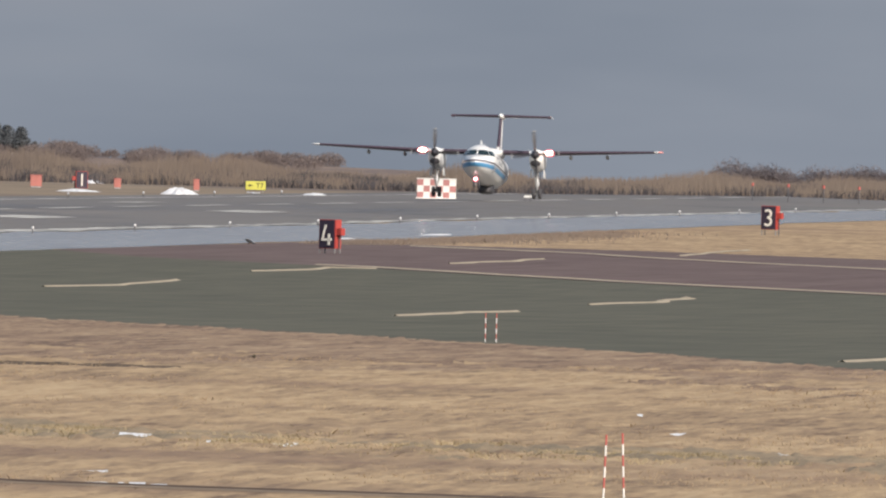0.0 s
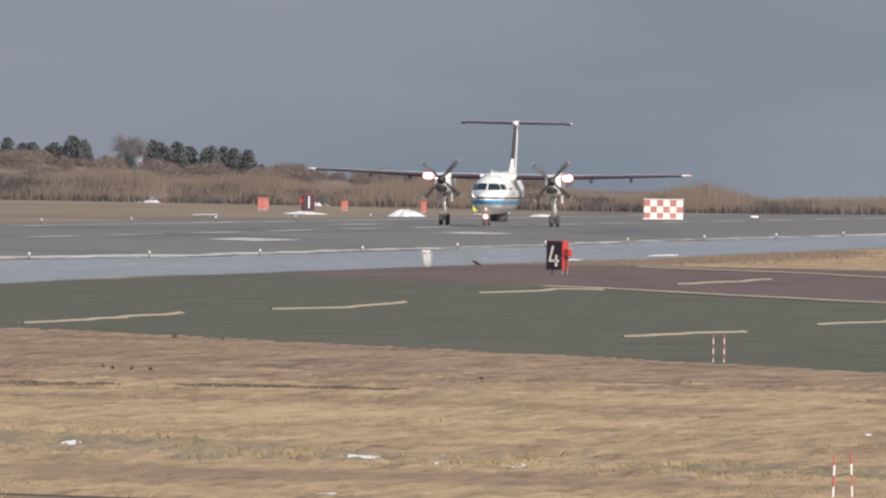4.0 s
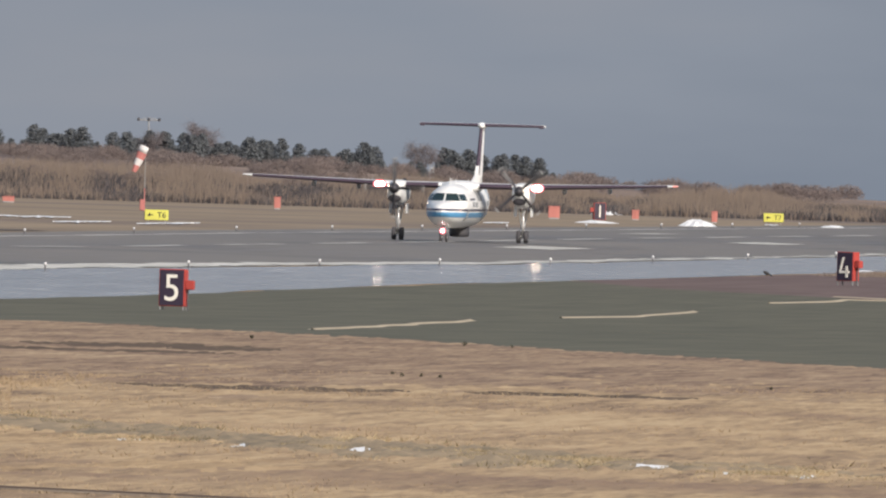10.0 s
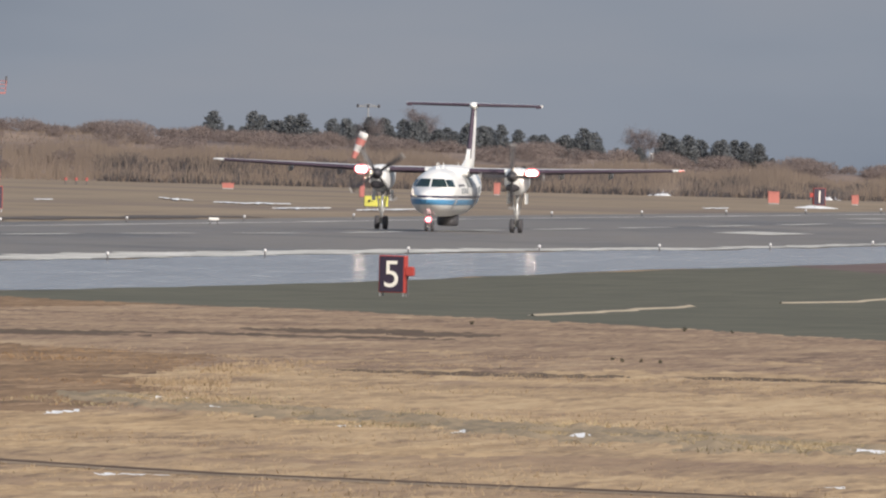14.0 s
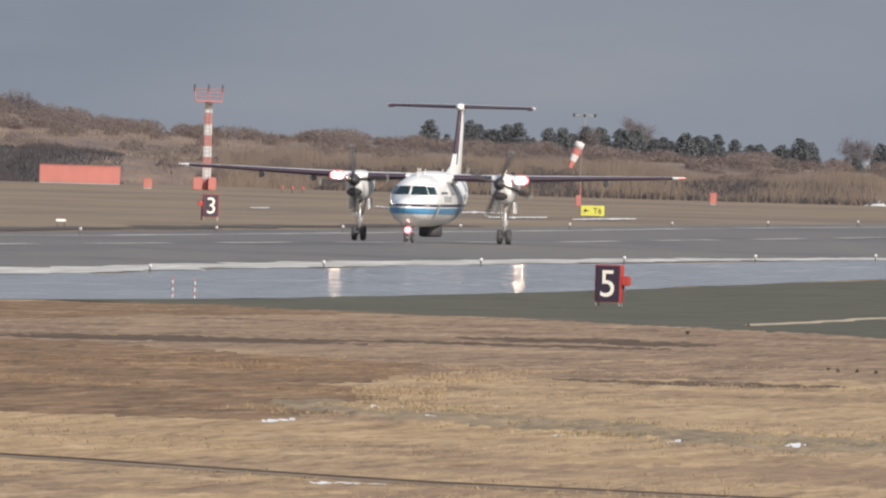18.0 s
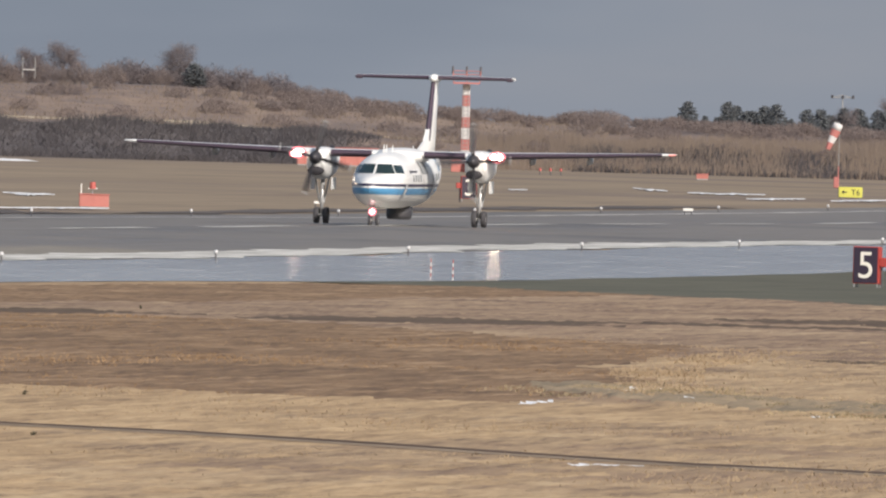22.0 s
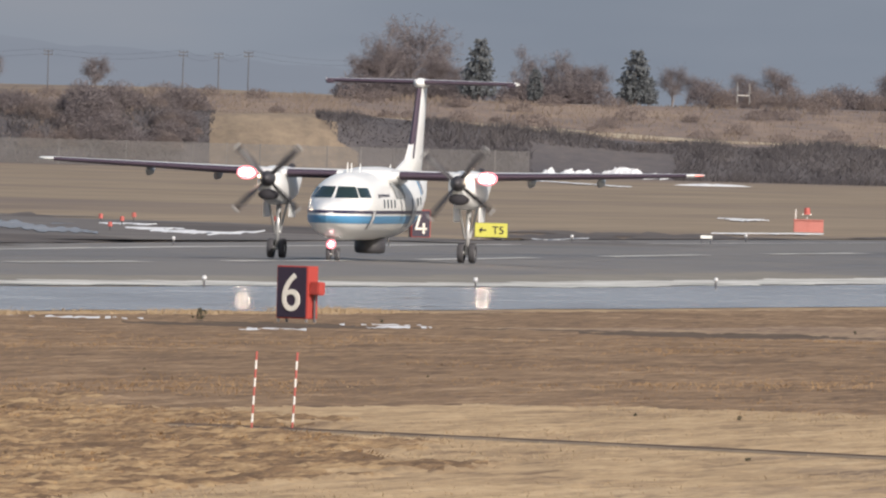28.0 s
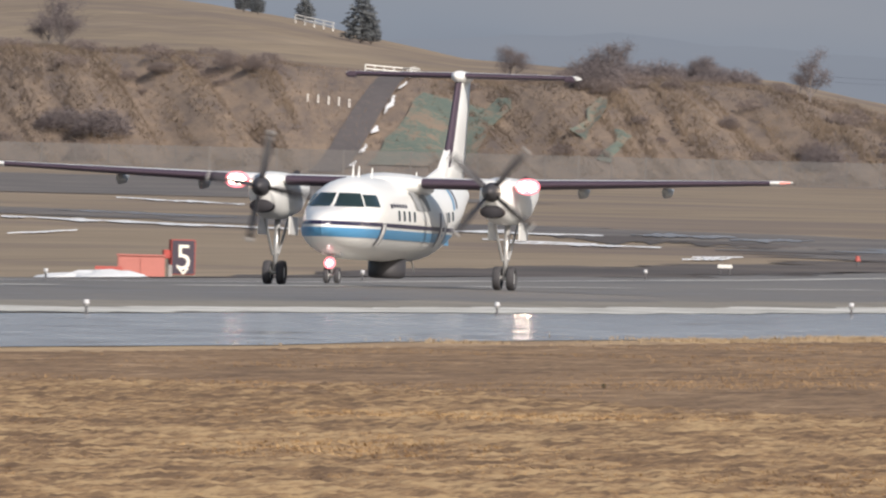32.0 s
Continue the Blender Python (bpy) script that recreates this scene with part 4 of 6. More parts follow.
# ---------------------------------------------------------------- airfield furniture
SIGN_BLACK = plain("sign_black_face", (0.035, 0.024, 0.045), 0.5, var=0.15)
SIGN_RED = plain("sign_red_paint", (0.38, 0.055, 0.045), 0.5, var=0.1)
SIGN_WHITE = plain("sign_cream_white", (0.78, 0.75, 0.68), 0.6)
SIGN_YELLOW = plain("sign_yellow", (0.56, 0.54, 0.10), 0.5)
# orange and signal red are paled towards pink to carry distance haze
ORANGE = plain("orange_paint", (0.45, 0.165, 0.14), 0.6, var=0.12)
RED = plain("signal_red_paint", (0.43, 0.10, 0.085), 0.6, var=0.12)
WHITE = plain("field_white_paint", (0.74, 0.73, 0.70), 0.6, var=0.1)
# mast red and white are paled to carry the haze over the field
MASTRED = plain("hazed_mast_red", (0.46, 0.17, 0.155), 0.7, var=0.15)
MASTWHITE = plain("hazed_mast_white", (0.60, 0.585, 0.58), 0.7, var=0.1)
STEEL = plain("galvanised_steel", (0.33, 0.33, 0.33), 0.5, 0.4, var=0.15)
DARKSTEEL = plain("dark_steel", (0.10, 0.10, 0.11), 0.6, 0.2, var=0.2)
LAMPGLASS = plain("lamp_glass_white", (0.58, 0.58, 0.60), 0.25)


def lettering(name, text, height, material, parent, m, label=""):
    """Letters as a thin solid mesh, centred on m's origin, in its xz plane facing -y."""
    cu = bpy.data.curves.new("tmp_text", "FONT")
    cu.body, cu.align_x, cu.align_y, cu.size, cu.extrude, cu.offset = text, "CENTER", "CENTER", height / 0.72, 0.012, 0.0
    tmp = new("tmp_text", cu)
    bpy.context.view_layer.update()
    me = bpy.data.meshes.new_from_object(tmp.evaluated_get(bpy.context.evaluated_depsgraph_get()))
    bpy.data.objects.remove(tmp)
    xs, ysv = [v.co.x for v in me.vertices], [v.co.y for v in me.vertices]
    cx, cy = (min(xs) + max(xs)) / 2, (min(ysv) + max(ysv)) / 2
    for v in me.vertices:
        v.co = m @ Vector((v.co.x - cx, -v.co.z, v.co.y - cy))
    me.materials.clear()
    me.materials.append(material)
    ob = new(name, me)
    ob.parent = parent
    if label:
        ob["label"] = label
    return ob


def distance_sign(digit, x, y, top, rz, tall, box_side, mark=False):
    z0 = ground_z(x, y)
    h = top - z0
    ob = thing("distance_sign", pose(x, y, z0, 0, 0, rz), "black distance sign with white number %s in a red case" % digit, "sign", "runway distance signs")
    bot = h - tall
    case = part("sign_case", bm_box(1.02, 0.5, tall, 0.02, (0, 0, bot + tall / 2)), SIGN_RED, ob, "red sheet-metal case")
    part("sign_face", bm_box(0.94, 0.03, tall - 0.07, 0.01, (0, -0.255, bot + tall / 2)), SIGN_BLACK, case, "black sign face")
    if digit == "4":
        c = bot + tall / 2
        part("sign_number", join_bm(bm_box(0.11, 0.03, 0.66, 0.0, (0, 0, 0)), bm_box(0.62, 0.03, 0.12, 0.0, (0.0, -0.002, -0.27)), bm_box(0.12, 0.034, 0.56, 0.0, (0.14, 0, -0.26))), SIGN_WHITE, case, "white open-topped number 4")
        case.children[-1].matrix_basis = pose(0, -0.285, c)
        for v in case.children[-1].data.vertices[:8]:
            v.co.x += 0.28 * v.co.z - 0.16
            v.co.z += 0.12
    else:
        lettering("sign_number", digit, tall * 0.74, SIGN_WHITE, case, Matrix.Translation((0, -0.285, bot + tall / 2)) @ Matrix.Diagonal((0.95 if digit != "1" else 0.8, 1, 1, 1)), "white number %s" % digit)
    if mark:
        for q in (-1, 1):
            b = part("sign_mark", bm_box(0.09, 0.03, 0.34, 0.0), SIGN_WHITE, case, "short white stroke below the number")
            b.matrix_basis = pose(0.09 * q, -0.285, bot + 0.16, 0, 38 * q, 0)
    part("power_box", bm_box(0.30, 0.34, 0.36, 0.03, (box_side * 0.66, 0.0, bot + tall * 0.58)), SIGN_RED, case, "small red power box on the side")
    part("conduit", bm_rod((box_side * 0.58, 0.0, 0), (box_side * 0.58, 0.0, bot + tall * 0.5), 0.03), DARKSTEEL, ob)
    for sx in (-0.46, 0.46):
        for sy in (-0.2, 0.2):
            part("leg", bm_box(0.05, 0.05, bot + 0.1, 0.0, (sx, sy, (bot + 0.1) / 2)), STEEL, ob)
    return ob


for digit, az, el, phi in (("6", 9.216, -0.3714, 35), ("5", 6.503, -0.3108, 16), ("4", 5.080, -0.2339, 38), ("3", 4.151, -0.1819, 27)):
    r = 116.5 / math.sin(radians(az - 0.03))
    sx, sy = polar(az - 0.035, r)
    distance_sign(digit, sx, sy, EYE + r * math.tan(radians(el)), az - phi, 1.42, 1)
for digit, az, el, phi in (("1", 5.593, -0.1464, 8), ("3", 7.335, -0.1857, 8), ("4", 8.945, -0.2472, 10), ("5", 11.467, -0.3147, 12)):
    r = 222.0 / math.sin(radians(az - 0.02))
    sx, sy = polar(az - 0.02, r)
    distance_sign(digit, sx, sy, max(EYE + r * math.tan(radians(el)), ground_z(sx, sy) + 1.47), az + phi, 1.45, -1, digit == "5")


def taxi_sign(text, az, r, wide=1.75, tall=0.80):
    x, y = polar(az, r)
    ob = thing("taxiway_sign", stand(x, y, az), "yellow taxiway sign with black arrow and %s on low legs" % text, "sign", "taxiway signs")
    case = part("sign_case", bm_box(wide, 0.16, tall, 0.03, (0, 0, 0.22 + tall / 2)), DARKSTEEL, ob, "dark sign case")
    part("sign_face", bm_box(wide - 0.07, 0.03, tall - 0.07, 0.01, (0, -0.085, 0.22 + tall / 2)), SIGN_YELLOW, case, "yellow sign face")
    lettering("sign_text", text, tall * 0.52, A_DARK, case, Matrix.Translation((wide * 0.2, -0.115, 0.22 + tall / 2)), "black letters %s" % text)
    arrow = join_bm(bm_box(0.34, 0.02, 0.07, 0, (-wide * 0.24, -0.115, 0.22 + tall / 2)), bm_rod((-wide * 0.36, -0.115, 0.22 + tall / 2), (-wide * 0.26, -0.115, 0.22 + tall / 2), 0.01, 0.16, 3))
    part("arrow", arrow, A_DARK, case, "black arrow")
    for sx in (-wide * 0.35, wide * 0.35):
        part("leg", bm_rod((sx, 0, 0), (sx, 0, 0.26), 0.04), STEEL, ob)


taxi_sign("T7", 5.205, 2290)
taxi_sign("T6", 6.508, 1930)
taxi_sign("T5", 8.775, 1400)


def edge_light_proto():
    ob = thing("runway_edge_light", pose(0, 0, 0), "white elevated runway edge light on a dark stem", "runway light", "runway edge lights")
    part("base_plate", bm_rod((0, 0, 0), (0, 0, 0.03), 0.11, 0.10, 12), DARKSTEEL, ob)
    part("stem", bm_rod((0, 0, 0.03), (0, 0, 0.25), 0.035, 0.035, 8), DARKSTEEL, ob)
    head = part("lamp_head", bm_rod((0, 0, 0.24), (0, 0, 0.32), 0.06, 0.085, 12), STEEL, ob, "grey lamp head")
    part("lens", bm_rod((0, 0, 0.32), (0, 0, 0.43), 0.085, 0.07, 12), LAMPGLASS, head, "clear domed lens")
    return ob


light0 = edge_light_proto()
light0.matrix_world = stand(-149.6, 725.8)
for k in range(1, 24):
    copy_thing(light0, stand(-149.6, 725.8 + 60 * k))
for k in range(26):
    copy_thing(light0, stand(-200.6, 725.8 + 60 * k))


def marker_pole(x, y, tall, lean=0.0, bands=7, thick=0.018):
    ob = thing("marker_pole", pose(x, y, ground_z(x, y) - 0.02, 0, lean, 0), "thin red and white banded marker pole in the grass", "marker pole", "marker poles")
    for k in range(bands):
        part("band", bm_rod((0, 0, tall * k / bands), (0, 0, tall * (k + 1) / bands), thick, None, 8), RED if (k + bands) % 2 else WHITE, ob)


marker_pole(*polar(4.712, 731), 0.83, 0, 6, 0.014)
marker_pole(*polar(4.689, 731), 0.83, 0, 6, 0.014)
marker_pole(*polar(4.455, 404), 1.12, 1.5, 7, 0.015)
marker_pole(*polar(4.410, 404), 1.15, -2.5, 7, 0.015)
marker_pole(*polar(9.27, 466), 1.38, 2.5, 9)
marker_pole(*polar(9.184, 468), 1.36, 2.5, 9)
marker_pole(*polar(7.39, 1012), 0.8, 0, 6)
marker_pole(*polar(7.343, 1010), 0.8, 0, 6)


def banded_tower():
    x, y = polar(7.325, 2350)
    ob = thing("mast_tower", stand(x, y, 7), "red and white banded mast with a railed platform on top", "tower")
    for k in range(8):
        z = k * 0.95
        part("mast_band", bm_box(0.72 - 0.01 * k, 0.72 - 0.01 * k, 0.95, 0.02, (0, 0, z + 0.475)), MASTRED if k % 2 == 0 else MASTWHITE, ob)
    top = part("platform", bm_box(2.3, 2.3, 0.14, 0.02, (0, 0, 7.7)), MASTRED, ob, "red platform paled for haze")
    for sx in (-1.12, 0, 1.12):
        for sy in (-1.12, 1.12):
            part("rail_post", bm_rod((sx, sy, 7.7), (sx * 1.08, sy * 1.08, 8.75), 0.035), MASTRED, top)
    for z in (8.1, 8.45, 8.75):
        for sy in (-1.15, 1.15):
            part("rail", bm_rod((-1.18, sy, z), (1.18, sy, z), 0.03), MASTRED, top)
        for sx in (-1.15, 1.15):
            part("rail", bm_rod((sx, -1.18, z), (sx, 1.18, z), 0.03), MASTRED, top)
    for sx in (-1.2, 0.0, 1.2):
        part("lamp_unit", bm_rod((sx, -1.1, 8.5), (sx, -1.1, 9.15), 0.12, 0.09), DARKSTEEL, top, "dark lamp unit at the rail")
    part("ladder", join_bm(*[bm_box(0.4, 0.03, 0.04, 0, (0, -0.4, 0.4 + 0.35 * i)) for i in range(20)], bm_box(0.04, 0.04, 7.4, 0, (-0.2, -0.4, 3.7)), bm_box(0.04, 0.04, 7.4, 0, (0.2, -0.4, 3.7))), STEEL, ob)
    for sx, sw in ((-0.75, 0.8), (0.5, 0.7)):
        part("equipment_box", bm_box(sw, 0.8, 1.1, 0.04, (sx, -0.8, 0.55)), ORANGE, ob, "orange equipment box at the foot")


banded_tower()


def windsock():
    x, y = polar(6.535, 2200)
    ob = thing("windsock", stand(x, y, 0), "red and white striped windsock on a pole greyed for haze", "windsock")
    # above its red foot the pole is thinned and greyed for haze
    for k in range(6):
        part("pole_band", bm_rod((0, 0, 0.9 * k), (0, 0, 0.9 * k + 0.9), 0.04 if k < 3 else 0.025), MASTRED if k < 2 else STEEL, ob)
    part("hoop", bm_rod((0, 0, 5.35), (-0.1, -0.4, 5.25), 0.05), DARKSTEEL, ob)
    p, d = Vector((0.0, -0.4, 5.2)), Vector((-0.42, -0.1, -1.0)).normalized()
    rr = (0.36, 0.40, 0.34, 0.27, 0.20)
    for k in range(4):
        rings = []
        for q in (k, k + 0.5, k + 1):
            c = p + d * 0.56 * q
            rad = float(np.interp(q, range(5), rr))
            side, up = d.orthogonal().normalized(), d.cross(d.orthogonal()).normalized()
            rings.append([tuple(c + side * rad * math.cos(a) * (1 + 0.12 * math.sin(3 * a + k)) + up * rad * math.sin(a)) for a in [2 * math.pi * i / 14 for i in range(14)]])
        part("sock_band", loft_bm(rings, caps=(k == 0)), (MASTWHITE, MASTRED)[k % 2], ob, "limp cloth band of the windsock", True)
    part("foot", bm_box(0.4, 0.4, 0.9, 0.05, (-0.15, 0, 0.45)), MASTRED, ob)


windsock()


def light_gantry(az, r, top, span):
    x, y = polar(az, r)
    z0 = ground_z(x, y)
    ob = thing("light_gantry", pose(x, y, z0, 0, 0, az), "thin mast with a lamp crossbar in front of the trees", "light mast")
    h = top - z0
    part("mast", bm_rod((0, 0, 0), (0, 0, h), 0.09, 0.05), STEEL, ob)
    part("crossbar", bm_rod((-span / 2, 0, h - 0.25), (span / 2, 0, h - 0.25), 0.045), STEEL, ob)
    for k in range(3):
        part("strut", bm_rod((0, 0, h), ((k - 1) * span / 2.2, 0, h - 0.22), 0.03), STEEL, ob)
        part("lamp", bm_rod(((k - 1) * span / 2, 0, h - 0.3), ((k - 1) * span / 2, -0.1, h - 0.05), 0.12), DARKSTEEL, ob)


light_gantry(6.53, 2580, 7.6, 2.0)


def equipment_hut(az, r, wide, tall, deep, label, lamp=False, plate=False):
    x, y = polar(az, r)
    ob = thing("equipment_hut", stand(x, y, az), label, "equipment hut", "orange equipment huts")
    body = part("hut_body", bm_box(wide, deep, tall, 0.04, (0, 0, tall / 2 + 0.08)), ORANGE, ob)
    part("roof_lip", bm_box(wide + 0.1, deep + 0.1, 0.07, 0.02, (0, 0, tall + 0.1)), ORANGE, body)
    part("plinth", bm_box(wide - 0.06, deep - 0.06, 0.12, 0, (0, 0, 0.06)), STEEL, ob)
    for k in range(max(1, int(wide / 1.2))):
        part("panel_rib", bm_box(0.04, 0.03, tall * 0.85, 0, (-wide / 2 + wide * (k + 0.5) / max(1, int(wide / 1.2)), -deep / 2 - 0.015, tall / 2 + 0.08)), ORANGE, body)
    if lamp:
        part("lamp_post", bm_rod((-0.1, 0, tall), (-0.1, 0, tall + 0.5), 0.04), STEEL, ob)
        part("obstacle_lamp", bm_rod((-0.1, 0, tall + 0.42), (-0.1, 0, tall + 0.8), 0.2, 0.16, 14), RED, ob, "red obstacle lamp on top")
        part("lamp_cap", bm_box(0.55, 0.2, 0.08, 0.02, (-0.1, 0, tall + 0.42)), WHITE, ob)
        part("antenna_post", bm_rod((-0.75, 0, 0), (-0.75, 0, tall + 0.7), 0.035), WHITE, ob)
    if plate:
        for k in range(2):
            part("barrier_board", bm_box(1.1, 0.06, 0.14, 0.01, (-wide / 2 - 0.35, -deep / 2 - 0.2, 0.22 + 0.2 * k)), RED if k else WHITE, ob, "red and white barrier board")
        part("cabinet", bm_box(0.16, 0.4, 0.5, 0.02, (wide / 2 + 0.22, 0, 0.35)), STEEL, ob)


equipment_hut(7.593, 2420, 7.2, 1.55, 2.5, "long low orange-red equipment shelter behind the runway")
equipment_hut(7.449, 2330, 0.75, 0.8, 0.7, "small orange-red equipment box in the grass")
equipment_hut(8.105, 1551, 1.7, 0.72, 1.2, "orange-red equipment hut with an obstacle lamp", lamp=True)
equipment_hut(11.533, 1090, 1.9, 0.86, 1.3, "salmon orange equipment hut beside a barrier board", plate=True)
equipment_hut(5.669, 2285, 0.95, 0.95, 0.9, "bright orange equipment box behind the runway")
equipment_hut(5.497, 2310, 0.6, 0.75, 0.5, "small dull red equipment box in the grass")
equipment_hut(6.254, 2330, 0.55, 0.95, 0.5, "small red equipment post in the grass")
equipment_hut(6.822, 2310, 1.0, 0.4, 0.7, "low red equipment box in the grass")
equipment_hut(5.33, 2290, 0.5, 0.9, 0.5, "small red lamp box behind a snow heap")


# chequer red with the distance haze put into its colour
HAZED_RED = plain("hazed_red_paint", (0.42, 0.19, 0.18), 0.7, var=0.25)


def checker_board():
    x, y = polar(4.823, 2190)
    ob = thing("checker_hut", stand(x, y, 4.8), "red and white chequered equipment hut beside the runway", "equipment hut")
    body = part("hut_body", bm_box(3.15, 2.0, 1.55, 0.03, (0, 0, 0.8)), WHITE, ob)
    for i in range(6):
        for j in range(3):
            if (i + j) % 2 == 0:
                part("red_panel", bm_box(0.5, 0.03, 0.48, 0.005, (-1.31 + 0.525 * i, -1.02, 0.3 + 0.51 * j)), HAZED_RED, body, "red chequer panel")
    part("roof", bm_box(3.25, 2.1, 0.08, 0.02, (0, 0, 1.62)), WHITE, ob)
    part("base", bm_box(3.3, 2.2, 0.1, 0.0, (0, 0, 0.05)), WHITE, ob)


checker_board()


def red_post(az, r, tall):
    x, y = polar(az, r)
    ob = thing("red_post_lamp", stand(x, y), "small red lamp on a short post in the grass", "marker lamp", "red post lamps")
    part("post", bm_rod((0, 0, 0), (0, 0, tall), 0.04), DARKSTEEL, ob)
    part("lamp", bm_rod((0, 0, tall), (0, 0, tall + 0.25), 0.13, 0.1, 10), RED, ob)


for k in range(3):
    red_post(7.165 - 0.022 * k, 2330, 0.35)
for az, r in ((9.58, 1405), (9.555, 1460), (9.53, 1500), (9.6, 1480), (10.02, 1290), (9.1, 1470), (9.23, 1500)):
    red_post(az, r, 0.3)
for k in range(4):
    red_post(3.93 + 0.075 * k, 2330, 1.3)


def far_bar(az, r, wide):
    x, y = polar(az, r)
    ob = thing("marker_board", stand(x, y, az), "low white marker board on short legs beside the runway", "marker board", "white marker boards")
    part("board", bm_box(wide, 0.08, 0.16, 0.02, (0, 0, 0.36)), WHITE, ob)
    for s in (-1, 1):
        part("leg", bm_rod((s * wide * 0.35, 0, 0), (s * wide * 0.35, 0, 0.3), 0.03), DARKSTEEL, ob)


for az, r, w in ((6.85, 1640, 0.62), (10.3, 1150, 0.62), (7.63, 1610, 0.6), (4.63, 2150, 0.6), (8.32, 1370, 0.6)):
    far_bar(az, r, w)


# ---------------------------------------------------------------- snow, banks, fence
def snow_patch(x, y, wide, deep, tall, seed):
    rnd = random.Random(seed)
    n, m = 44, 4
    verts, faces = [(x, y, ground_z(x, y) + tall)], []
    for j in range(1, m + 1):
        for i in range(n):
            a = 2 * math.pi * i / n
            k = (j / m) * (1 + 0.45 * noise.fractal((math.cos(a) * 2.2 + seed * 3.3, math.sin(a) * 2.2, 0.2 * j), 0.7, 2.0, 3))
            px, py = x + wide / 2 * k * math.cos(a), y + deep / 2 * k * math.sin(a)
            h = tall * (1 - (j / m) ** 2) * (0.8 + 0.6 * noise.noise((3 * math.cos(a) + seed, 3 * math.sin(a), j)))
            verts.append((px, py, ground_z(px, py) + max(h, 0) - (0.03 if j == m else -0.03)))
    for i in range(n):
        faces.append((0, 1 + i, 1 + (i + 1) % n))
        for j in range(m - 1):
            a, b = 1 + j * n + i, 1 + j * n + (i + 1) % n
            faces.append((a, a + n, b + n, b))
    tagged(mesh_object("snow_patch", verts, faces, SNOW, True), "thin patch of old white snow on the grass", "snow", "snow patches")


SNOW_AT = ((-206, 2192, 2.9, 14, 0.55), (-252, 2440, 2.6, 20, 0.4), (-211, 1025, 5, 9, 0.4), (-336, 2300, 6, 24, 0.15), (-237, 2440, 3, 20, 0.35), (-200, 2250, 2, 10, 0.2), (-215, 2200, 3, 12, 0.2), (-131.5, 1560, 1.6, 18, 0.05), (-131, 1490, 1.5, 14, 0.05))
for k, row in enumerate(SNOW_AT):
    snow_patch(*row, k + 1)
for k in range(9):
    a = (8.505, 8.475, 8.585, 8.62, 8.44, 8.60, 8.535, 8.66, 8.41)[k]
    px, py = polar(a, 2454)
    snow_patch(px, py, (3.0, 2.0, 1.0, 1.2, 0.8, 0.9, 1.2, 1.4, 0.5)[k], 7, (0.9, 0.8, 0.45, 0.5, 0.35, 0.4, 0.55, 0.45, 0.3)[k], 60 + k)


FENCEWIRE = plain("dull_fence_wire", (0.19, 0.182, 0.18), 0.7, 0.2, var=0.15)


def ground_streak(name, a, b, deep, lift, crown, material, label, category, group="", kind="", seed=0, broken=0.9):
    """A ragged sheet from a to b across the view, deep metres along it, thin at both ends."""
    n, m = 40, 5
    verts, faces = [], []
    for i in range(n + 1):
        u = i / n
        x, y = a[0] + (b[0] - a[0]) * u, a[1] + (b[1] - a[1]) * u
        r = math.hypot(x, y)
        d = deep * (math.sin(math.pi * (0.04 + 0.92 * u)) ** 0.6) * max(0.03, 0.7 + broken * noise.fractal((u * 13, seed * 1.7, 0), 0.8, 2.0, 4))
        o = 0.35 * deep * noise.noise((u * 4, seed * 2.3, 5))
        for j in range(m):
            k = o + d * (j / (m - 1) - 0.5)
            px, py = x * (1 + k / r), y * (1 + k / r)
            verts.append((px, py, ground_z(px, py) + lift + crown * (1 - abs(2 * j / (m - 1) - 1))))
    for i in range(n):
        for j in range(m - 1):
            faces.append((i * m + j, (i + 1) * m + j, (i + 1) * m + j + 1, i * m + j + 1))
    return tagged(mesh_object(name, verts, faces, material, True), label, category, group, kind)


MELT = surface("half_frozen_meltwater", [(0.35, (0.12, 0.12, 0.125)), (0.5, (0.24, 0.24, 0.25)), (0.65, (0.58, 0.58, 0.59))], 0.15, 0.8, 0.08, 0.05, 0.01, spec=0.5, grain=(0.7, 0.05, 0.5), contrast=1.8)
for k, (ax, ay, bx, by, deep) in enumerate((
        (-318, 1518, -292, 1475, 40), (-363, 1770, -345, 1724, 40), (-286, 1367, -291, 1409, 15), (-286, 1492, -287, 1511, 20), (-236, 1287, -236, 1300, 26), (-291, 1477, -286, 1463, 22), (-289, 1495, -277, 1486, 26), (-272, 1424, -262, 1404, 20), (-238, 1415, -228, 1392, 36),
        (-266, 1399, -256, 1390, 18), (-239, 1306, -239, 1320, 18), (-236, 1408, -228, 1392, 26), (-246, 1454, -243, 1455, 22), (-239, 1421, -236, 1422, 30), (-233, 1393, -229, 1388, 22), (-227, 1375, -231.5, 1421, 30), (-240.5, 1654, -239, 1661, 28), (-244, 1673, -240, 1666, 26),
        (-217, 1420, -207, 1374, 30), (-245, 2010, -242.5, 2002, 50), (-354, 2308, -327, 2193, 50), (-221, 1513, -217, 1530, 14), (-248, 2029, -240.5, 1989, 40), (-236, 1964, -231, 1970, 46), (-222, 1882, -221, 1909, 34), (-217, 1890, -217, 1930, 36), (-245, 1931, -244.5, 1938, 30), (-215, 2110, -214.5, 2125, 40), (-206.5, 2259, -205, 2255, 40))):
    ground_streak("snow_streak", (ax, ay), (bx, by), 0.6 * deep, 0.07, 0.05, SNOW, "long thin broken streak of old snow on the grass", "snow", "snow streaks", seed=k, broken=1.5)
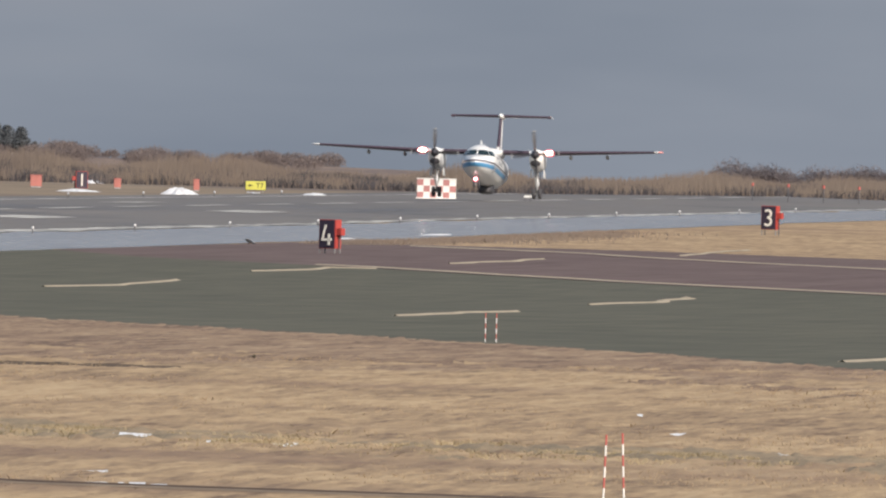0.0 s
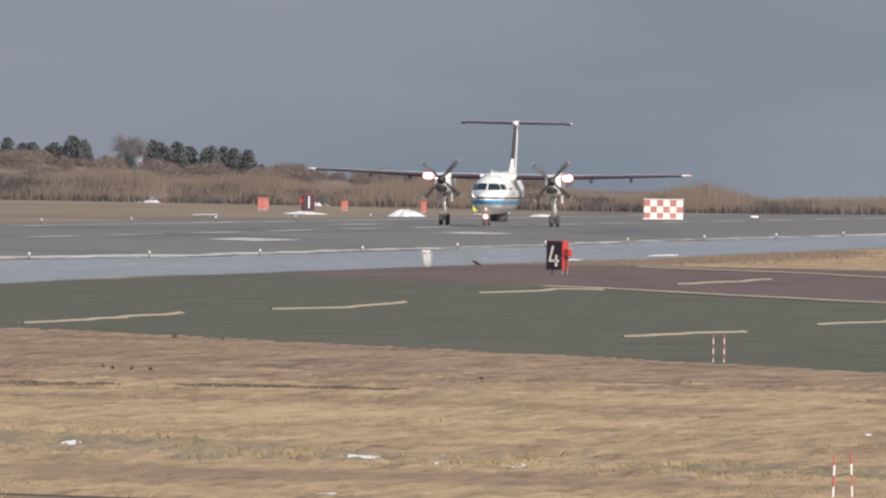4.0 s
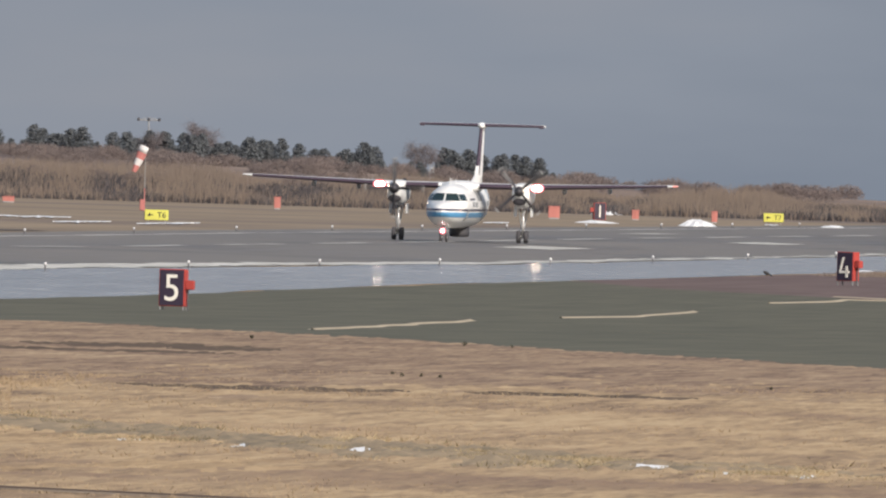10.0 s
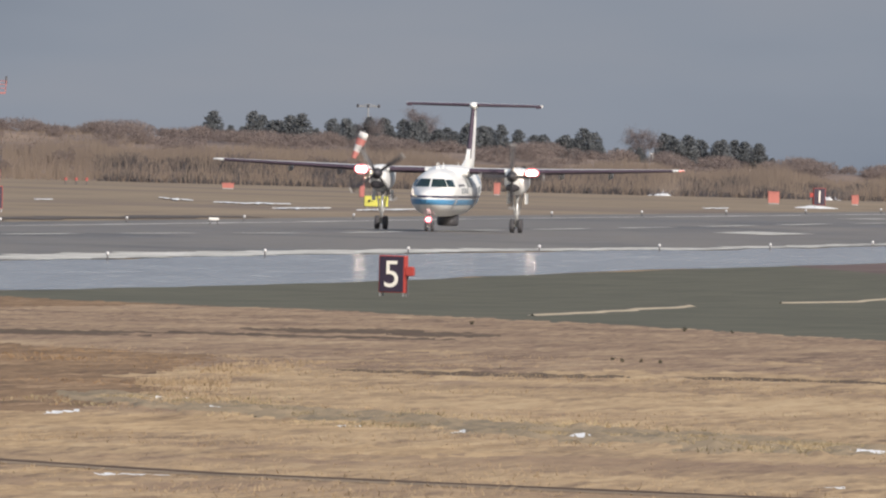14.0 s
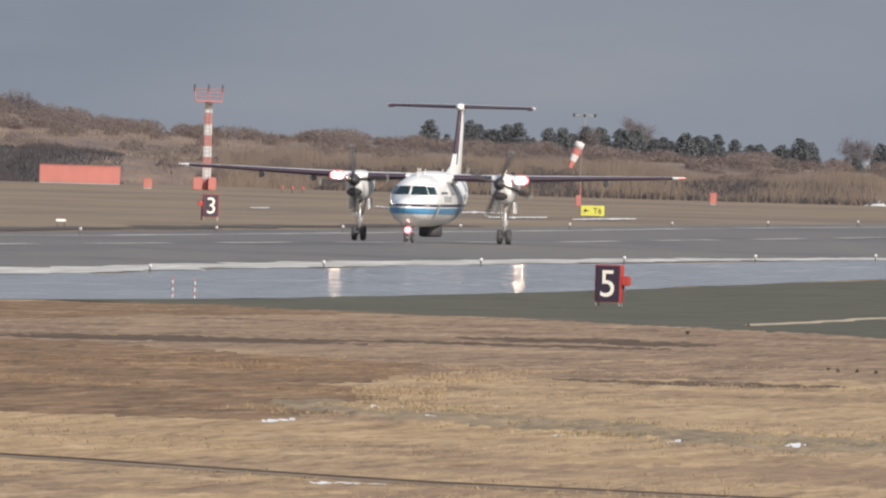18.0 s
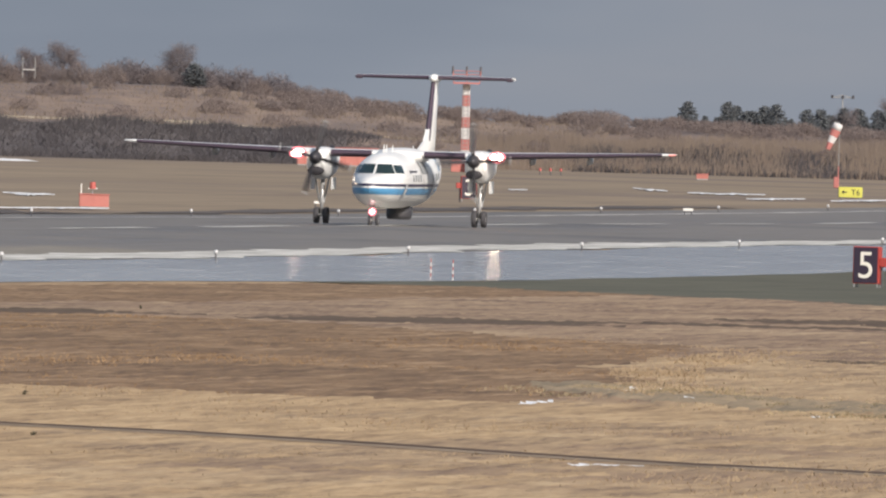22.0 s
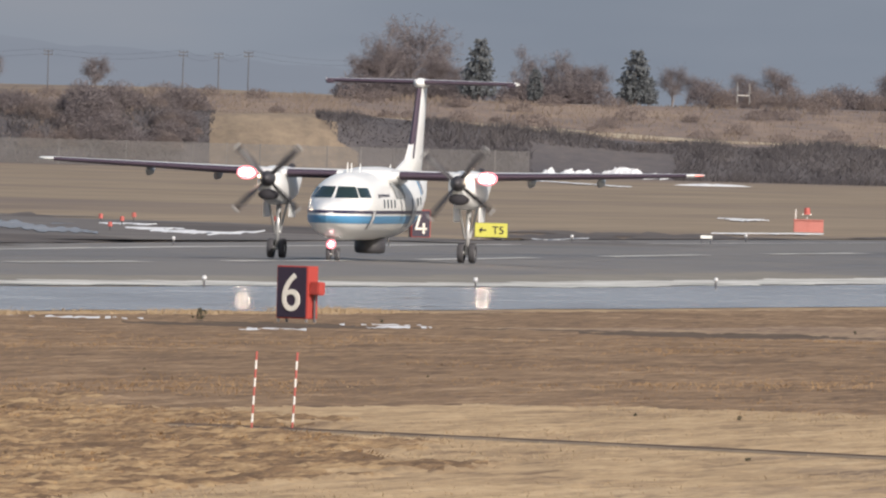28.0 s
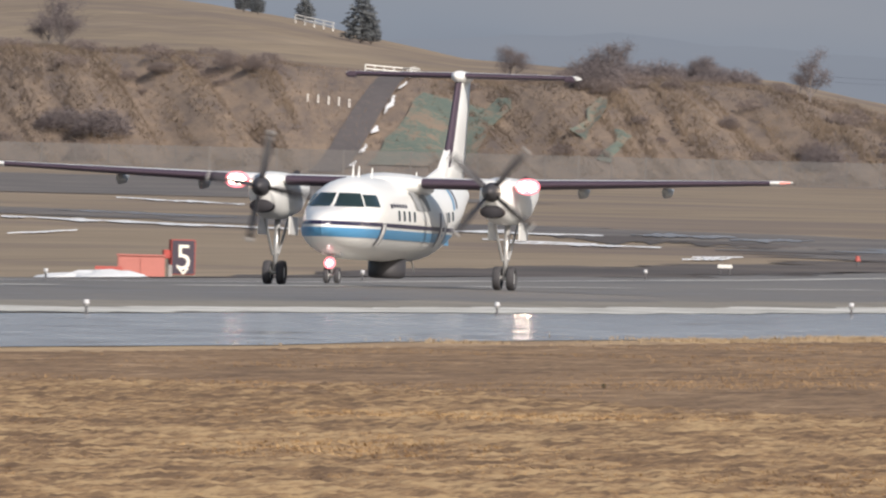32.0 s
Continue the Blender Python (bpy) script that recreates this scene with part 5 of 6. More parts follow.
for k, (ax, ay, bx, by, deep) in enumerate(((-329, 1586, -312, 1557, 26), (-278, 1506, -276, 1506, 22), (-268, 1476, -265, 1486, 28), (-302, 1545, -297.5, 1540, 30), (-246, 1415, -231, 1365, 70), (-278, 1500, -271, 1495, 32), (-250, 1441, -234, 1373, 60))):
    ground_streak("ice_patch", (ax, ay), (bx, by), deep, 0.10, 0.0, MELT, "grey half-frozen meltwater on the wet ground", "ice", "ice patches", seed=40 + k)
for k, (ax, ay, bx, by, deep) in enumerate(((-275, 1467, -255, 1451, 90), (-289, 1516, -269, 1484, 80), (-224, 1135, -219.5, 1330, 60), (-228, 1483, -212, 1486, 60), (-222, 1436, -210, 1456, 90), (-262, 1500, -235, 1420, 80))):
    ground_streak("wet_ground", (ax, ay), (bx, by), deep, 0.045, 0.0, WETSOIL, "dark wet bare ground behind the runway", "ground", kind="structure", seed=70 + k)
for x0, x1, y0, y1 in ((-167.3, -163.6, 1646, 1674), (-167.3, -163.6, 1797, 1823), (-186.5, -183.6, 1922, 1946)):
    strip("runway_bar", const(x0), const(x1), y0, y1, 0.045, PAINT, "worn white runway distance bar", "runway line", step=4, wobble=0.3, cols=2)


def fence(az0, az1, r, tall):
    ob = thing("perimeter_fence", pose(0, 0, 0), "grey wire perimeter fence along the foot of the bank", "fence")
    length = radians(az1 - az0) * r
    n = int(length / 3.0)
    for i in range(n + 1):
        x, y = polar(az0 + (az1 - az0) * i / n, r)
        z = ground_z(x, y)
        part("fence_post", bm_rod((x, y, z), (x, y, z + tall), 0.05, None, 6), FENCEWIRE, ob)
    verts, faces = [], []

    def bar(p, q, w, up):
        k = len(verts)
        if up:
            verts.extend([(p[0] - w, p[1], p[2]), (p[0] + w, p[1], p[2]), (q[0] + w, q[1], q[2]), (q[0] - w, q[1], q[2])])
        else:
            verts.extend([(p[0], p[1], p[2] - w), (q[0], q[1], q[2] - w), (q[0], q[1], q[2] + w), (p[0], p[1], p[2] + w)])
        faces.append((k, k + 1, k + 2, k + 3))
    m = int(length / 0.14)
    for i in range(m + 1):
        x, y = polar(az0 + (az1 - az0) * i / m, r - 0.06)
        z = ground_z(x, y)
        bar((x, y, z + 0.05), (x, y, z + tall - 0.05), 0.03, True)
    for i in range(n):
        for z in [0.1 + 0.16 * k for k in range(int(tall / 0.16))]:
            x0, y0 = polar(az0 + (az1 - az0) * i / n, r - 0.05)
            x1, y1 = polar(az0 + (az1 - az0) * (i + 1) / n, r - 0.05)
            bar((x0, y0, ground_z(x0, y0) + z), (x1, y1, ground_z(x1, y1) + z), 0.013, False)
    wire = mesh_object("fence_mesh", verts, faces, FENCEWIRE, parent=ob)
    tagged(wire, "grey welded wire mesh", kind="stuff")


fence(8.7, 12.6, 2438, 2.35)

# ---------------------------------------------------------------- plants
# bark, twig, needle and scrub colours are lightened and greyed for distance haze
BARK = plain("grey_brown_bark", (0.22, 0.195, 0.19), 0.9, var=0.3, bump=0.4)
TWIG = surface("bare_twigs", [(0.3, (0.20, 0.175, 0.18)), (0.7, (0.27, 0.232, 0.23))], 0.2, 2.0, 0.95, 0, space="object", sheer=0.45)
NEEDLE = surface("hazed_pine_needles", [(0.3, (0.15, 0.163, 0.175)), (0.7, (0.18, 0.193, 0.203))], 0.3, 2.5, 0.9, 0, space="object", sheer=0.4)
SCRUB = surface("dry_scrub", [(0.3, (0.225, 0.19, 0.185)), (0.7, (0.31, 0.252, 0.225))], 0.2, 1.5, 0.95, 0, space="object", sheer=0.45)
DARKTWIG = surface("dark_thicket_twigs", [(0.3, (0.105, 0.098, 0.108)), (0.7, (0.155, 0.138, 0.136))], 0.08, 0.6, 0.95, 0, sheer=0.45)
REED = surface("dry_reeds", [(0.3, (0.24, 0.195, 0.168)), (0.7, (0.34, 0.27, 0.21))], 0.08, 0.6, 0.95, 0, sheer=0.45)
TUFT = surface("dry_grass_tufts", [(0.3, (0.32, 0.238, 0.15)), (0.5, (0.42, 0.318, 0.205)), (0.7, (0.51, 0.395, 0.26))], 0.08, 0.9, 0.95, 0, sheer=0.3)
TURF = surface("brown_grass_tufts", [(0.3, (0.21, 0.132, 0.07)), (0.5, (0.29, 0.187, 0.10)), (0.7, (0.40, 0.268, 0.148))], 0.08, 0.9, 0.95, 0)


def blade_cloud(points, size, rnd, flat=0.6, thin=1.0):
    """Small crossed triangles round the given points."""
    verts, faces = [], []
    for p in points:
        for _ in range(2):
            d = Vector((rnd.gauss(0, 1), rnd.gauss(0, 1), rnd.gauss(0, flat))).normalized()
            s = d.orthogonal().normalized()
            s = (Matrix.Rotation(rnd.uniform(0, 6.3), 3, d) @ s) * size * thin * rnd.uniform(0.25, 0.5)
            k = len(verts)
            q = Vector(p)
            verts += [q - s, q + s, q + d * size * rnd.uniform(0.7, 1.5)]
            faces.append((k, k + 1, k + 2))
    return verts, faces


def limbs_bm(rnd, tall, spread, count, depth=2):
    """Trunk and branching limbs as tapered rods. Returns the bmesh and the branch ends."""
    rods, ends = [bm_rod((0, 0, -0.1), (rnd.uniform(-0.1, 0.1), 0, tall * 0.55), tall * 0.03, tall * 0.016, 7)], []

    def grow(p, d, length, rad, level):
        q = p + d * length
        rods.append(bm_rod(p, q, rad, rad * 0.5, 5))
        ends.append(q)
        if level:
            for _ in range(3):
                nd = (d + Vector((rnd.gauss(0, 0.5), rnd.gauss(0, 0.5), rnd.uniform(-0.1, 0.5)))).normalized()
                grow(p + d * length * rnd.uniform(0.5, 1), nd, length * rnd.uniform(0.5, 0.75), rad * 0.55, level - 1)
    for i in range(count):
        a = 2 * math.pi * (i + rnd.random() * 0.6) / count
        z = tall * rnd.uniform(0.05, 0.55)
        grow(Vector((0, 0, z)), Vector((math.cos(a) * spread, math.sin(a) * spread, rnd.uniform(0.6, 1.2))).normalized(), tall * rnd.uniform(0.25, 0.42), tall * 0.012, depth)
    return join_bm(*rods), ends


def bare_tree(tall, seed):
    rnd = random.Random(seed)
    ob = thing("bare_tree", pose(0, 0, -500), "leafless winter tree with fine brown twigs", "tree", "bare trees")
    bm, ends = limbs_bm(rnd, tall, 0.62, 10)
    part("trunk", bm, BARK, ob, "grey-brown trunk and limbs")
    pts = [e + Vector((rnd.gauss(0, 0.07), rnd.gauss(0, 0.07), rnd.gauss(0, 0.05))) * tall for e in ends for _ in range(16)]
    v, f = blade_cloud(pts, tall * 0.10, rnd, 1.0, 0.07)
    tagged(mesh_object("crown", v, f, TWIG, parent=ob), "fine bare brown twigs", kind="stuff")
    return ob


def pine_tree(tall, seed):
    rnd = random.Random(seed)
    ob = thing("pine_tree", pose(0, 0, -500), "green-grey pine tree, paled for haze, with uneven layered crown", "tree", "pine trees")
    part("trunk", bm_rod((0, 0, -0.1), (0, 0, tall * 0.95), tall * 0.035, tall * 0.006, 7), BARK, ob)
    pts = []
    for i in range(9):
        z = tall * (0.16 + 0.80 * i / 9)
        rad = tall * 0.36 * (1 - 0.78 * (i / 9) ** 1.9) * rnd.uniform(0.75, 1.15)
        for _ in range(int(40 + 90 * (1 - i / 9))):
            a, r = rnd.uniform(0, 6.3), rad * math.sqrt(rnd.random())
            pts.append((r * math.cos(a), r * math.sin(a), z + tall * rnd.uniform(-0.05, 0.07)))
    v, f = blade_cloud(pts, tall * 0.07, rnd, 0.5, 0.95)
    tagged(mesh_object("crown", v, f, NEEDLE, parent=ob), "needle clumps greyed for haze", kind="stuff")
    return ob


def shrub(tall, wide, seed, material):
    rnd = random.Random(seed)
    ob = thing("shrub", pose(0, 0, -500), "leafless tangled scrub bush on the bank", "shrub", "scrub bushes")
    stems = [bm_rod((rnd.gauss(0, 0.12) * wide, rnd.gauss(0, 0.12) * wide, -0.1), (rnd.gauss(0, 0.3) * wide, rnd.gauss(0, 0.3) * wide, tall * rnd.uniform(0.6, 0.95)), 0.03, 0.01, 4) for _ in range(9)]
    part("stem", join_bm(*stems), BARK, ob)
    pts = []
    for _ in range(1100):
        a, r = rnd.uniform(0, 6.3), wide * 0.5 * math.sqrt(rnd.random())
        h = tall * math.sqrt(max(0, 1 - (r / (wide * 0.52)) ** 2)) * rnd.uniform(0.7, 1.05)
        pts.append((r * math.cos(a), r * math.sin(a), h * rnd.random() ** 0.6))
    v, f = blade_cloud(pts, tall * 0.2, rnd, 0.9, 0.14)
    tagged(mesh_object("crown", v, f, material, parent=ob), "tangle of bare twigs", kind="stuff")
    return ob


rnd = random.Random(4)
bare_kinds = [bare_tree(t, 10 + i) for i, t in enumerate((4.0, 5.0, 7.5, 8.8))]
pine_kinds = [pine_tree(t, 30 + i) for i, t in enumerate((1.9, 2.5, 3.2, 5.0))]
bush_kinds = [shrub(1.3, 2.2, 50, SCRUB), shrub(1.7, 3.4, 51, SCRUB), shrub(2.4, 4.2, 52, TWIG), shrub(1.0, 2.6, 53, SCRUB)]
used = set()


def plant(kinds, i, az, r, scale_z=None):
    x, y = polar(az, r)
    k, w = rnd.uniform(0.8, 1.2), rnd.uniform(0.85, 1.2)
    m = pose(x, y, ground_z(x, y) - 0.05, 0, 0, rnd.uniform(0, 360)) @ Matrix.Diagonal((w, w, k, 1))
    if kinds[i].name not in used:
        used.add(kinds[i].name)
        kinds[i].matrix_world = m
        return kinds[i]
    return copy_thing(kinds[i], m)


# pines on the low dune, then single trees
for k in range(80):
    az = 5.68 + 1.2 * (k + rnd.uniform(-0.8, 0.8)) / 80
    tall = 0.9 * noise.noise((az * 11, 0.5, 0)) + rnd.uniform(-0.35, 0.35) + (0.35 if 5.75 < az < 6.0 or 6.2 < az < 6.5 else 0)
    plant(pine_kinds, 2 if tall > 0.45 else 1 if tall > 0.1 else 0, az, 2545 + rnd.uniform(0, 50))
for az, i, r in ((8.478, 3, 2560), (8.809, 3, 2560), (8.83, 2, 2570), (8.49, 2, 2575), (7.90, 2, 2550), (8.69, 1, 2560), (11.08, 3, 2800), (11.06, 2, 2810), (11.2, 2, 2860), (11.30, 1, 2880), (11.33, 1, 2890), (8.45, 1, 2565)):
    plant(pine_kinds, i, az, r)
for az, i, r in ((8.955, 3, 2600), (8.985, 1, 2612), (8.92, 1, 2610), (8.88, 0, 2590), (9.05, 0, 2590), (8.90, 1, 2590), (9.02, 1, 2590), (8.64, 1, 2580), (8.61, 0, 2585), (8.70, 1, 2590), (8.57, 0, 2580), (7.93, 0, 2560), (8.35, 0, 2580), (8.25, 0, 2585), (8.40, 0, 2580), (8.18, 0, 2585),
                 (10.763, 0, 2600), (10.13, 1, 2500), (10.55, 0, 2560), (10.36, 0, 2560), (9.62, 0, 2600), (9.85, 0, 2610), (6.52, 0, 2560), (6.42, 0, 2590), (5.95, 0, 2560), (11.713, 1, 2520), (11.74, 0, 2525)):
    plant(bare_kinds, i, az, r)
for az in (4.12, 4.15, 4.09, 4.02, 3.95, 3.93, 3.98, 3.9, 3.86, 4.2, 8.86, 8.9, 8.94, 8.98, 9.02, 8.84, 9.06, 8.73, 8.70, 8.66, 8.62, 8.58):
    plant(bush_kinds, 2, az, 2575)
for k in range(20):
    plant(bush_kinds, rnd.choice((1, 2)), 7.66 + 0.7 * k / 20, 2545 + rnd.uniform(0, 25))
for k in range(18):
    plant(bush_kinds, rnd.choice((1, 2, 2)), 10.26 + 0.40 * k / 18, 2545 + rnd.uniform(0, 25))
for az, i, r in ((10.58, 2, 2482), (10.56, 1, 2478), (10.61, 1, 2486), (10.72, 0, 2490), (10.42, 0, 2484), (10.12, 1, 2466), (10.10, 2, 2462), (10.86, 0, 2486), (11.30, 0, 2478), (11.36, 1, 2482), (11.62, 2, 2466), (11.66, 1, 2460), (11.70, 2, 2470), (11.50, 0, 2480), (10.30, 0, 2474)):
    plant(bush_kinds, i, az, r)
for k in range(26):
    plant(bush_kinds, rnd.choice((1, 2, 2)), 9.40 + 0.5 * rnd.random(), 2456 + rnd.uniform(0, 30))


def brush(name, count, place, label):
    """Bushes that grow into one another, joined."""
    verts, faces = [], []
    for _ in range(count):
        az, r, tall, wide = place()
        x, y = polar(az, r)
        z = ground_z(x, y)
        pts = []
        for _ in range(int(260 * tall)):
            a, q = rnd.uniform(0, 6.3), wide * 0.5 * math.sqrt(rnd.random())
            h = tall * math.sqrt(max(0, 1 - (q / (wide * 0.55)) ** 2)) * rnd.random() ** 0.6
            pts.append((x + q * math.cos(a), y + q * math.sin(a), z + h))
        v, f = blade_cloud(pts, 0.32, rnd, 0.9, 0.2)
        o = len(verts)
        verts += v
        faces += [(a + o, b + o, c + o) for a, b, c in f]
    return tagged(mesh_object(name, verts, faces, SCRUB), label, "scrub", kind="stuff")


def crest_place():
    az = rnd.uniform(5.0, 7.75)
    t = 0.7 + 0.9 * max(0, 0.5 + noise.noise((az * 9, 0, 4)))
    return az, 2515 + rnd.uniform(0, 45), t, 2.2 * t


def slope_place():
    while True:
        az = rnd.uniform(6.1, 9.95) if rnd.random() < 0.6 else rnd.uniform(9.95, 12.2)
        t, r = rnd.uniform(0.5, 1.3), 2456 + rnd.uniform(0, 75)
        if not (7.5 < az < 9.4 and r < 2490) and not 10.93 < az < 11.2:
            return az, r, t, 2.4 * t


brush("crest_brush", 260, crest_place, "low leafless mauve-brown brush along the top of the bank")
brush("slope_brush", 240, slope_place, "scattered leafless brush on the bank")


def blades(name, count, place, tall, wide, material, label, category, lean=0.5):
    """A field of thin upright blades at the places that place() gives."""
    verts, faces = [], []
    for _ in range(count):
        x, y, k = place()
        z = ground_z(x, y)
        h = tall * k * rnd.uniform(0.5, 1.2)
        w = wide * rnd.uniform(0.6, 1.4)
        lx, ly = rnd.gauss(0, lean) * h, rnd.gauss(0, lean) * h
        n = len(verts)
        verts += [(x - w, y, z), (x + w, y, z), (x + lx, y + ly, z + h)]
        faces.append((n, n + 1, n + 2))
    return tagged(mesh_object(name, verts, faces, material), label, category, kind="stuff")


def reed_place():
    az = 3.4 + 3.9 * rnd.random() ** 1.1
    r = 2446 + rnd.uniform(0, 50)
    x, y = polar(az, r)
    return x, y, 0.45 + 0.9 * max(0, 0.5 + noise.noise((az * 6, r * 0.02, 0)))


blades("reeds", 45000, reed_place, 1.35, 0.05, REED, "tall dry reeds along the bank", "reeds", 0.15)


def bank_place():
    while True:
        az, r = 7.0 + 5.4 * rnd.random(), 2450 + rnd.uniform(0, 90)
        if r > 2486 or az < 7.5 or az > 9.45:
            break
    return (*polar(az, r), 0.4 + 1.2 * max(0, 0.4 + noise.noise((az * 9, r * 0.05, 5))))


blades("bank_grass", 30000, bank_place, 0.45, 0.05, REED, "dry tussock grass on the bank", "grass", 0.4)


def hill_place():
    while True:
        az, r = rnd.uniform(9.95, 12.2), 2452 + 70 * rnd.random() ** 1.4
        k = noise.fractal(((az - 0.006 * (r - 2450)) * 22, r * 0.03, 8), 0.8, 2.0, 3)
        if k > rnd.uniform(-0.5, 0.4) and not 10.93 < az < 11.2:
            return (*polar(az, r), 0.5 + max(0, k))


HILLSTRAW = surface("hill_straw_tussocks", [(0.35, (0.145, 0.118, 0.102)), (0.5, (0.215, 0.168, 0.13)), (0.65, (0.28, 0.216, 0.158))], 0.06, 0.5, 0.95, 0, contrast=1.5, sheer=0.4)
blades("hill_tussocks", 52000, hill_place, 0.6, 0.055, HILLSTRAW, "shaggy dry straw tussocks on the hill face", "grass", 0.55)


def thicket_place():
    while True:
        az = rnd.uniform(3.6, 9.98)
        n = noise.noise((az * 8, 0.5, 11))
        r = 2446 + rnd.uniform(0, 22 if az < 7.1 else 33 * (0.9 + 0.3 * n))
        if az < 7.1 or (az > 7.5 and not mound(az, r) and not (8.39 < az < 8.69 and r < 2466)):
            end = 1.0 if az < 7.1 else min(abs(az - e) for e in (7.5, 9.98, 9.0, 9.4))
            k = 0.25 + 0.75 * smooth(0.0, 0.12, end)
            return (*polar(az, r), k * (0.5 + 0.9 * max(0, 0.45 + noise.noise((az * 14, r * 0.06, 11)) + 0.2 * n)))


blades("scrub_thicket", 70000, thicket_place, 0.75, 0.05, DARKTWIG, "low tangled leafless scrub along the bank", "scrub", 0.6)


def near_place(r0, r1, a0=3.7, a1=12.1):
    def place():
        while True:
            r = math.sqrt(rnd.uniform(r0 * r0, r1 * r1))
            az = rnd.uniform(a0, a1)
            x, y = polar(az, r)
            if not (y < 480 and x > -78 and abs(y - track_y(x)) < 2.5):
                k = noise.noise((x * 0.12, y * 0.04, 2)) + 0.5 * noise.noise((x * 0.5, y * 0.2, 9))
                if k > rnd.uniform(-0.7, 0.4):
                    return x, y, 0.6 + 0.8 * max(0, k + 0.4)
    return place


def tuft_place(r0, r1, turf):
    base = near_place(r0, r1)
    def place():
        while True:
            x, y, k = base()
            if is_turf(x, y) == turf and (x > -124 and (y < 560 or x < lerp_table(y, (560, 644, 739, 830, 890, 945), (-26, -43, -64, -86, -103, -122)))):
                return x, y, k
    return place


blades("grass_tufts", 60000, tuft_place(380, 660, False), 0.07, 0.016, TUFT, "short dry straw-coloured grass tufts", "grass", 0.9)
blades("turf_tufts", 60000, tuft_place(380, 700, True), 0.065, 0.016, TURF, "short brown grass tufts on mown turf", "grass", 0.9)


def weed_place():
    while True:
        x = rnd.uniform(-67, -24)
        y = weed_y(x) + rnd.gauss(0, 5)
        k = noise.fractal((x * 0.5, y * 0.12, 6), 0.8, 2.0, 3)
        if k > rnd.uniform(-0.4, 0.5):
            return x, y, 0.6 + max(0, k)


WEEDBLADE = surface("olive_grey_weeds", [(0.3, (0.17, 0.143, 0.095)), (0.5, (0.28, 0.225, 0.14)), (0.7, (0.42, 0.33, 0.205))], 0.15, 1.5, 0.95, 0, contrast=1.6)
blades("weed_tufts", 26000, weed_place, 0.11, 0.02, WEEDBLADE, "tangled greenish-grey weed tufts in the dry grass", "weeds", 0.7)


def fringe_place():
    """Along the line where the mown turf meets the taller pale grass."""
    base = near_place(440, 640, 5.5, 8.6)
    while True:
        x, y, k = base()
        if not is_turf(x, y) and is_turf(x - 1.6, y - 2.5):
            return x, y, k


def coarse_place():
    base = near_place(385, 530, 8.5, 12.1)
    while True:
        x, y, k = base()
        if x < -66 and y < coarse_y(x):
            return x, y, k


blades("fringe_grass", 3500, fringe_place, 0.11, 0.02, TUFT, "taller pale grass fringe at the edge of the mown turf", "grass", 0.7)
blades("coarse_tufts", 34000, coarse_place, 0.085, 0.02, COARSE, "coarse brown tussocks beside the mown turf", "grass", 1.0)


def verge_place():
    """Pale tall grass along the near edge of the wet strip."""
    while True:
        y = rnd.uniform(640, 800)
        x = -126.5 + rnd.gauss(0, 1.0)
        k = noise.fractal((x * 0.1, y * 0.05, 12), 0.8, 2.0, 3)
        if k > rnd.uniform(-0.1, 0.5):
            return x, y, 0.7 + max(0, k)


def far_fringe_place():
    while True:
        y = rnd.uniform(1400, 1600)
        x = -125.5 + abs(rnd.gauss(0, 2.5))
        if noise.fractal((x * 0.1, y * 0.03, 21), 0.8, 2.0, 3) > rnd.uniform(-0.4, 0.4):
            return x, y, 0.8


blades("far_fringe_grass", 6000, far_fringe_place, 0.3, 0.03, REED, "tall pale dry grass beside the runway shoulder", "grass", 0.4)
blades("verge_grass", 5000, verge_place, 0.12, 0.02, TUFT, "pale dry grass along the strip's edge", "grass", 0.6)


# ---------------------------------------------------------------- hill road, poles, birds
ROADTAR = surface("old_hill_road", [(0.3, (0.085, 0.078, 0.08)), (0.7, (0.13, 0.115, 0.115))], 0.1, 1.0, 0.9, 0.2, 0.02)
NET = surface("faded_green_netting", [(0.35, (0.105, 0.135, 0.118)), (0.5, (0.135, 0.158, 0.132)), (0.6, (0.215, 0.17, 0.132))], 0.25, 1.5, 0.9, 0.4, 0.05, contrast=1.8)


def slope_sheet(name, rows, lift, material, label, category):
    """A ground sheet through pairs of (azimuth, range) for its two edges."""
    verts, faces = [], []
    for (a0, r0), (a1, r1) in rows:
        for k in range(5):
            a, r = a0 + (a1 - a0) * k / 4, r0 + (r1 - r0) * k / 4
            x, y = polar(a, r)
            verts.append((x, y, ground_z(x, y) + lift))
    for i in range(len(rows) - 1):
        for k in range(4):
            faces.append((5 * i + k, 5 * i + k + 1, 5 * i + k + 6, 5 * i + k + 5))
    return tagged(mesh_object(name, verts, faces, material, True), label, category, kind="structure")


steps = 14
road_rows = []
for i in range(steps + 1):
    k = i / steps
    a = 11.155 - 0.175 * k
    w = 0.036 - 0.012 * k
    road_rows.append(((a + w, 2450 + 44 * k), (a - w, 2450 + 44 * k)))
slope_sheet("hill_road", road_rows, 0.25, ROADTAR, "steep dark asphalt road up the bank", "road")
for s0, s1 in ((0.0, 0.08), (0.14, 0.22), (0.30, 0.36), (0.44, 0.60), (0.66, 0.74), (0.80, 1.0)):
    slope_sheet("road_snow", [((11.10 - 0.155 * k + 0.006 * noise.noise((k * 22, s0, 0)), 2454 + 40 * k), (11.10 - 0.155 * k - 0.002 - 0.011 * math.sin(math.pi * (k - s0) / (s1 - s0)) * (0.7 + noise.noise((k * 30, 5, s0))), 2454 + 40 * k)) for k in [s0 + (s1 - s0) * i / 10 for i in range(11)]], 0.4, SNOW, "broken snow along the hill road", "snow")
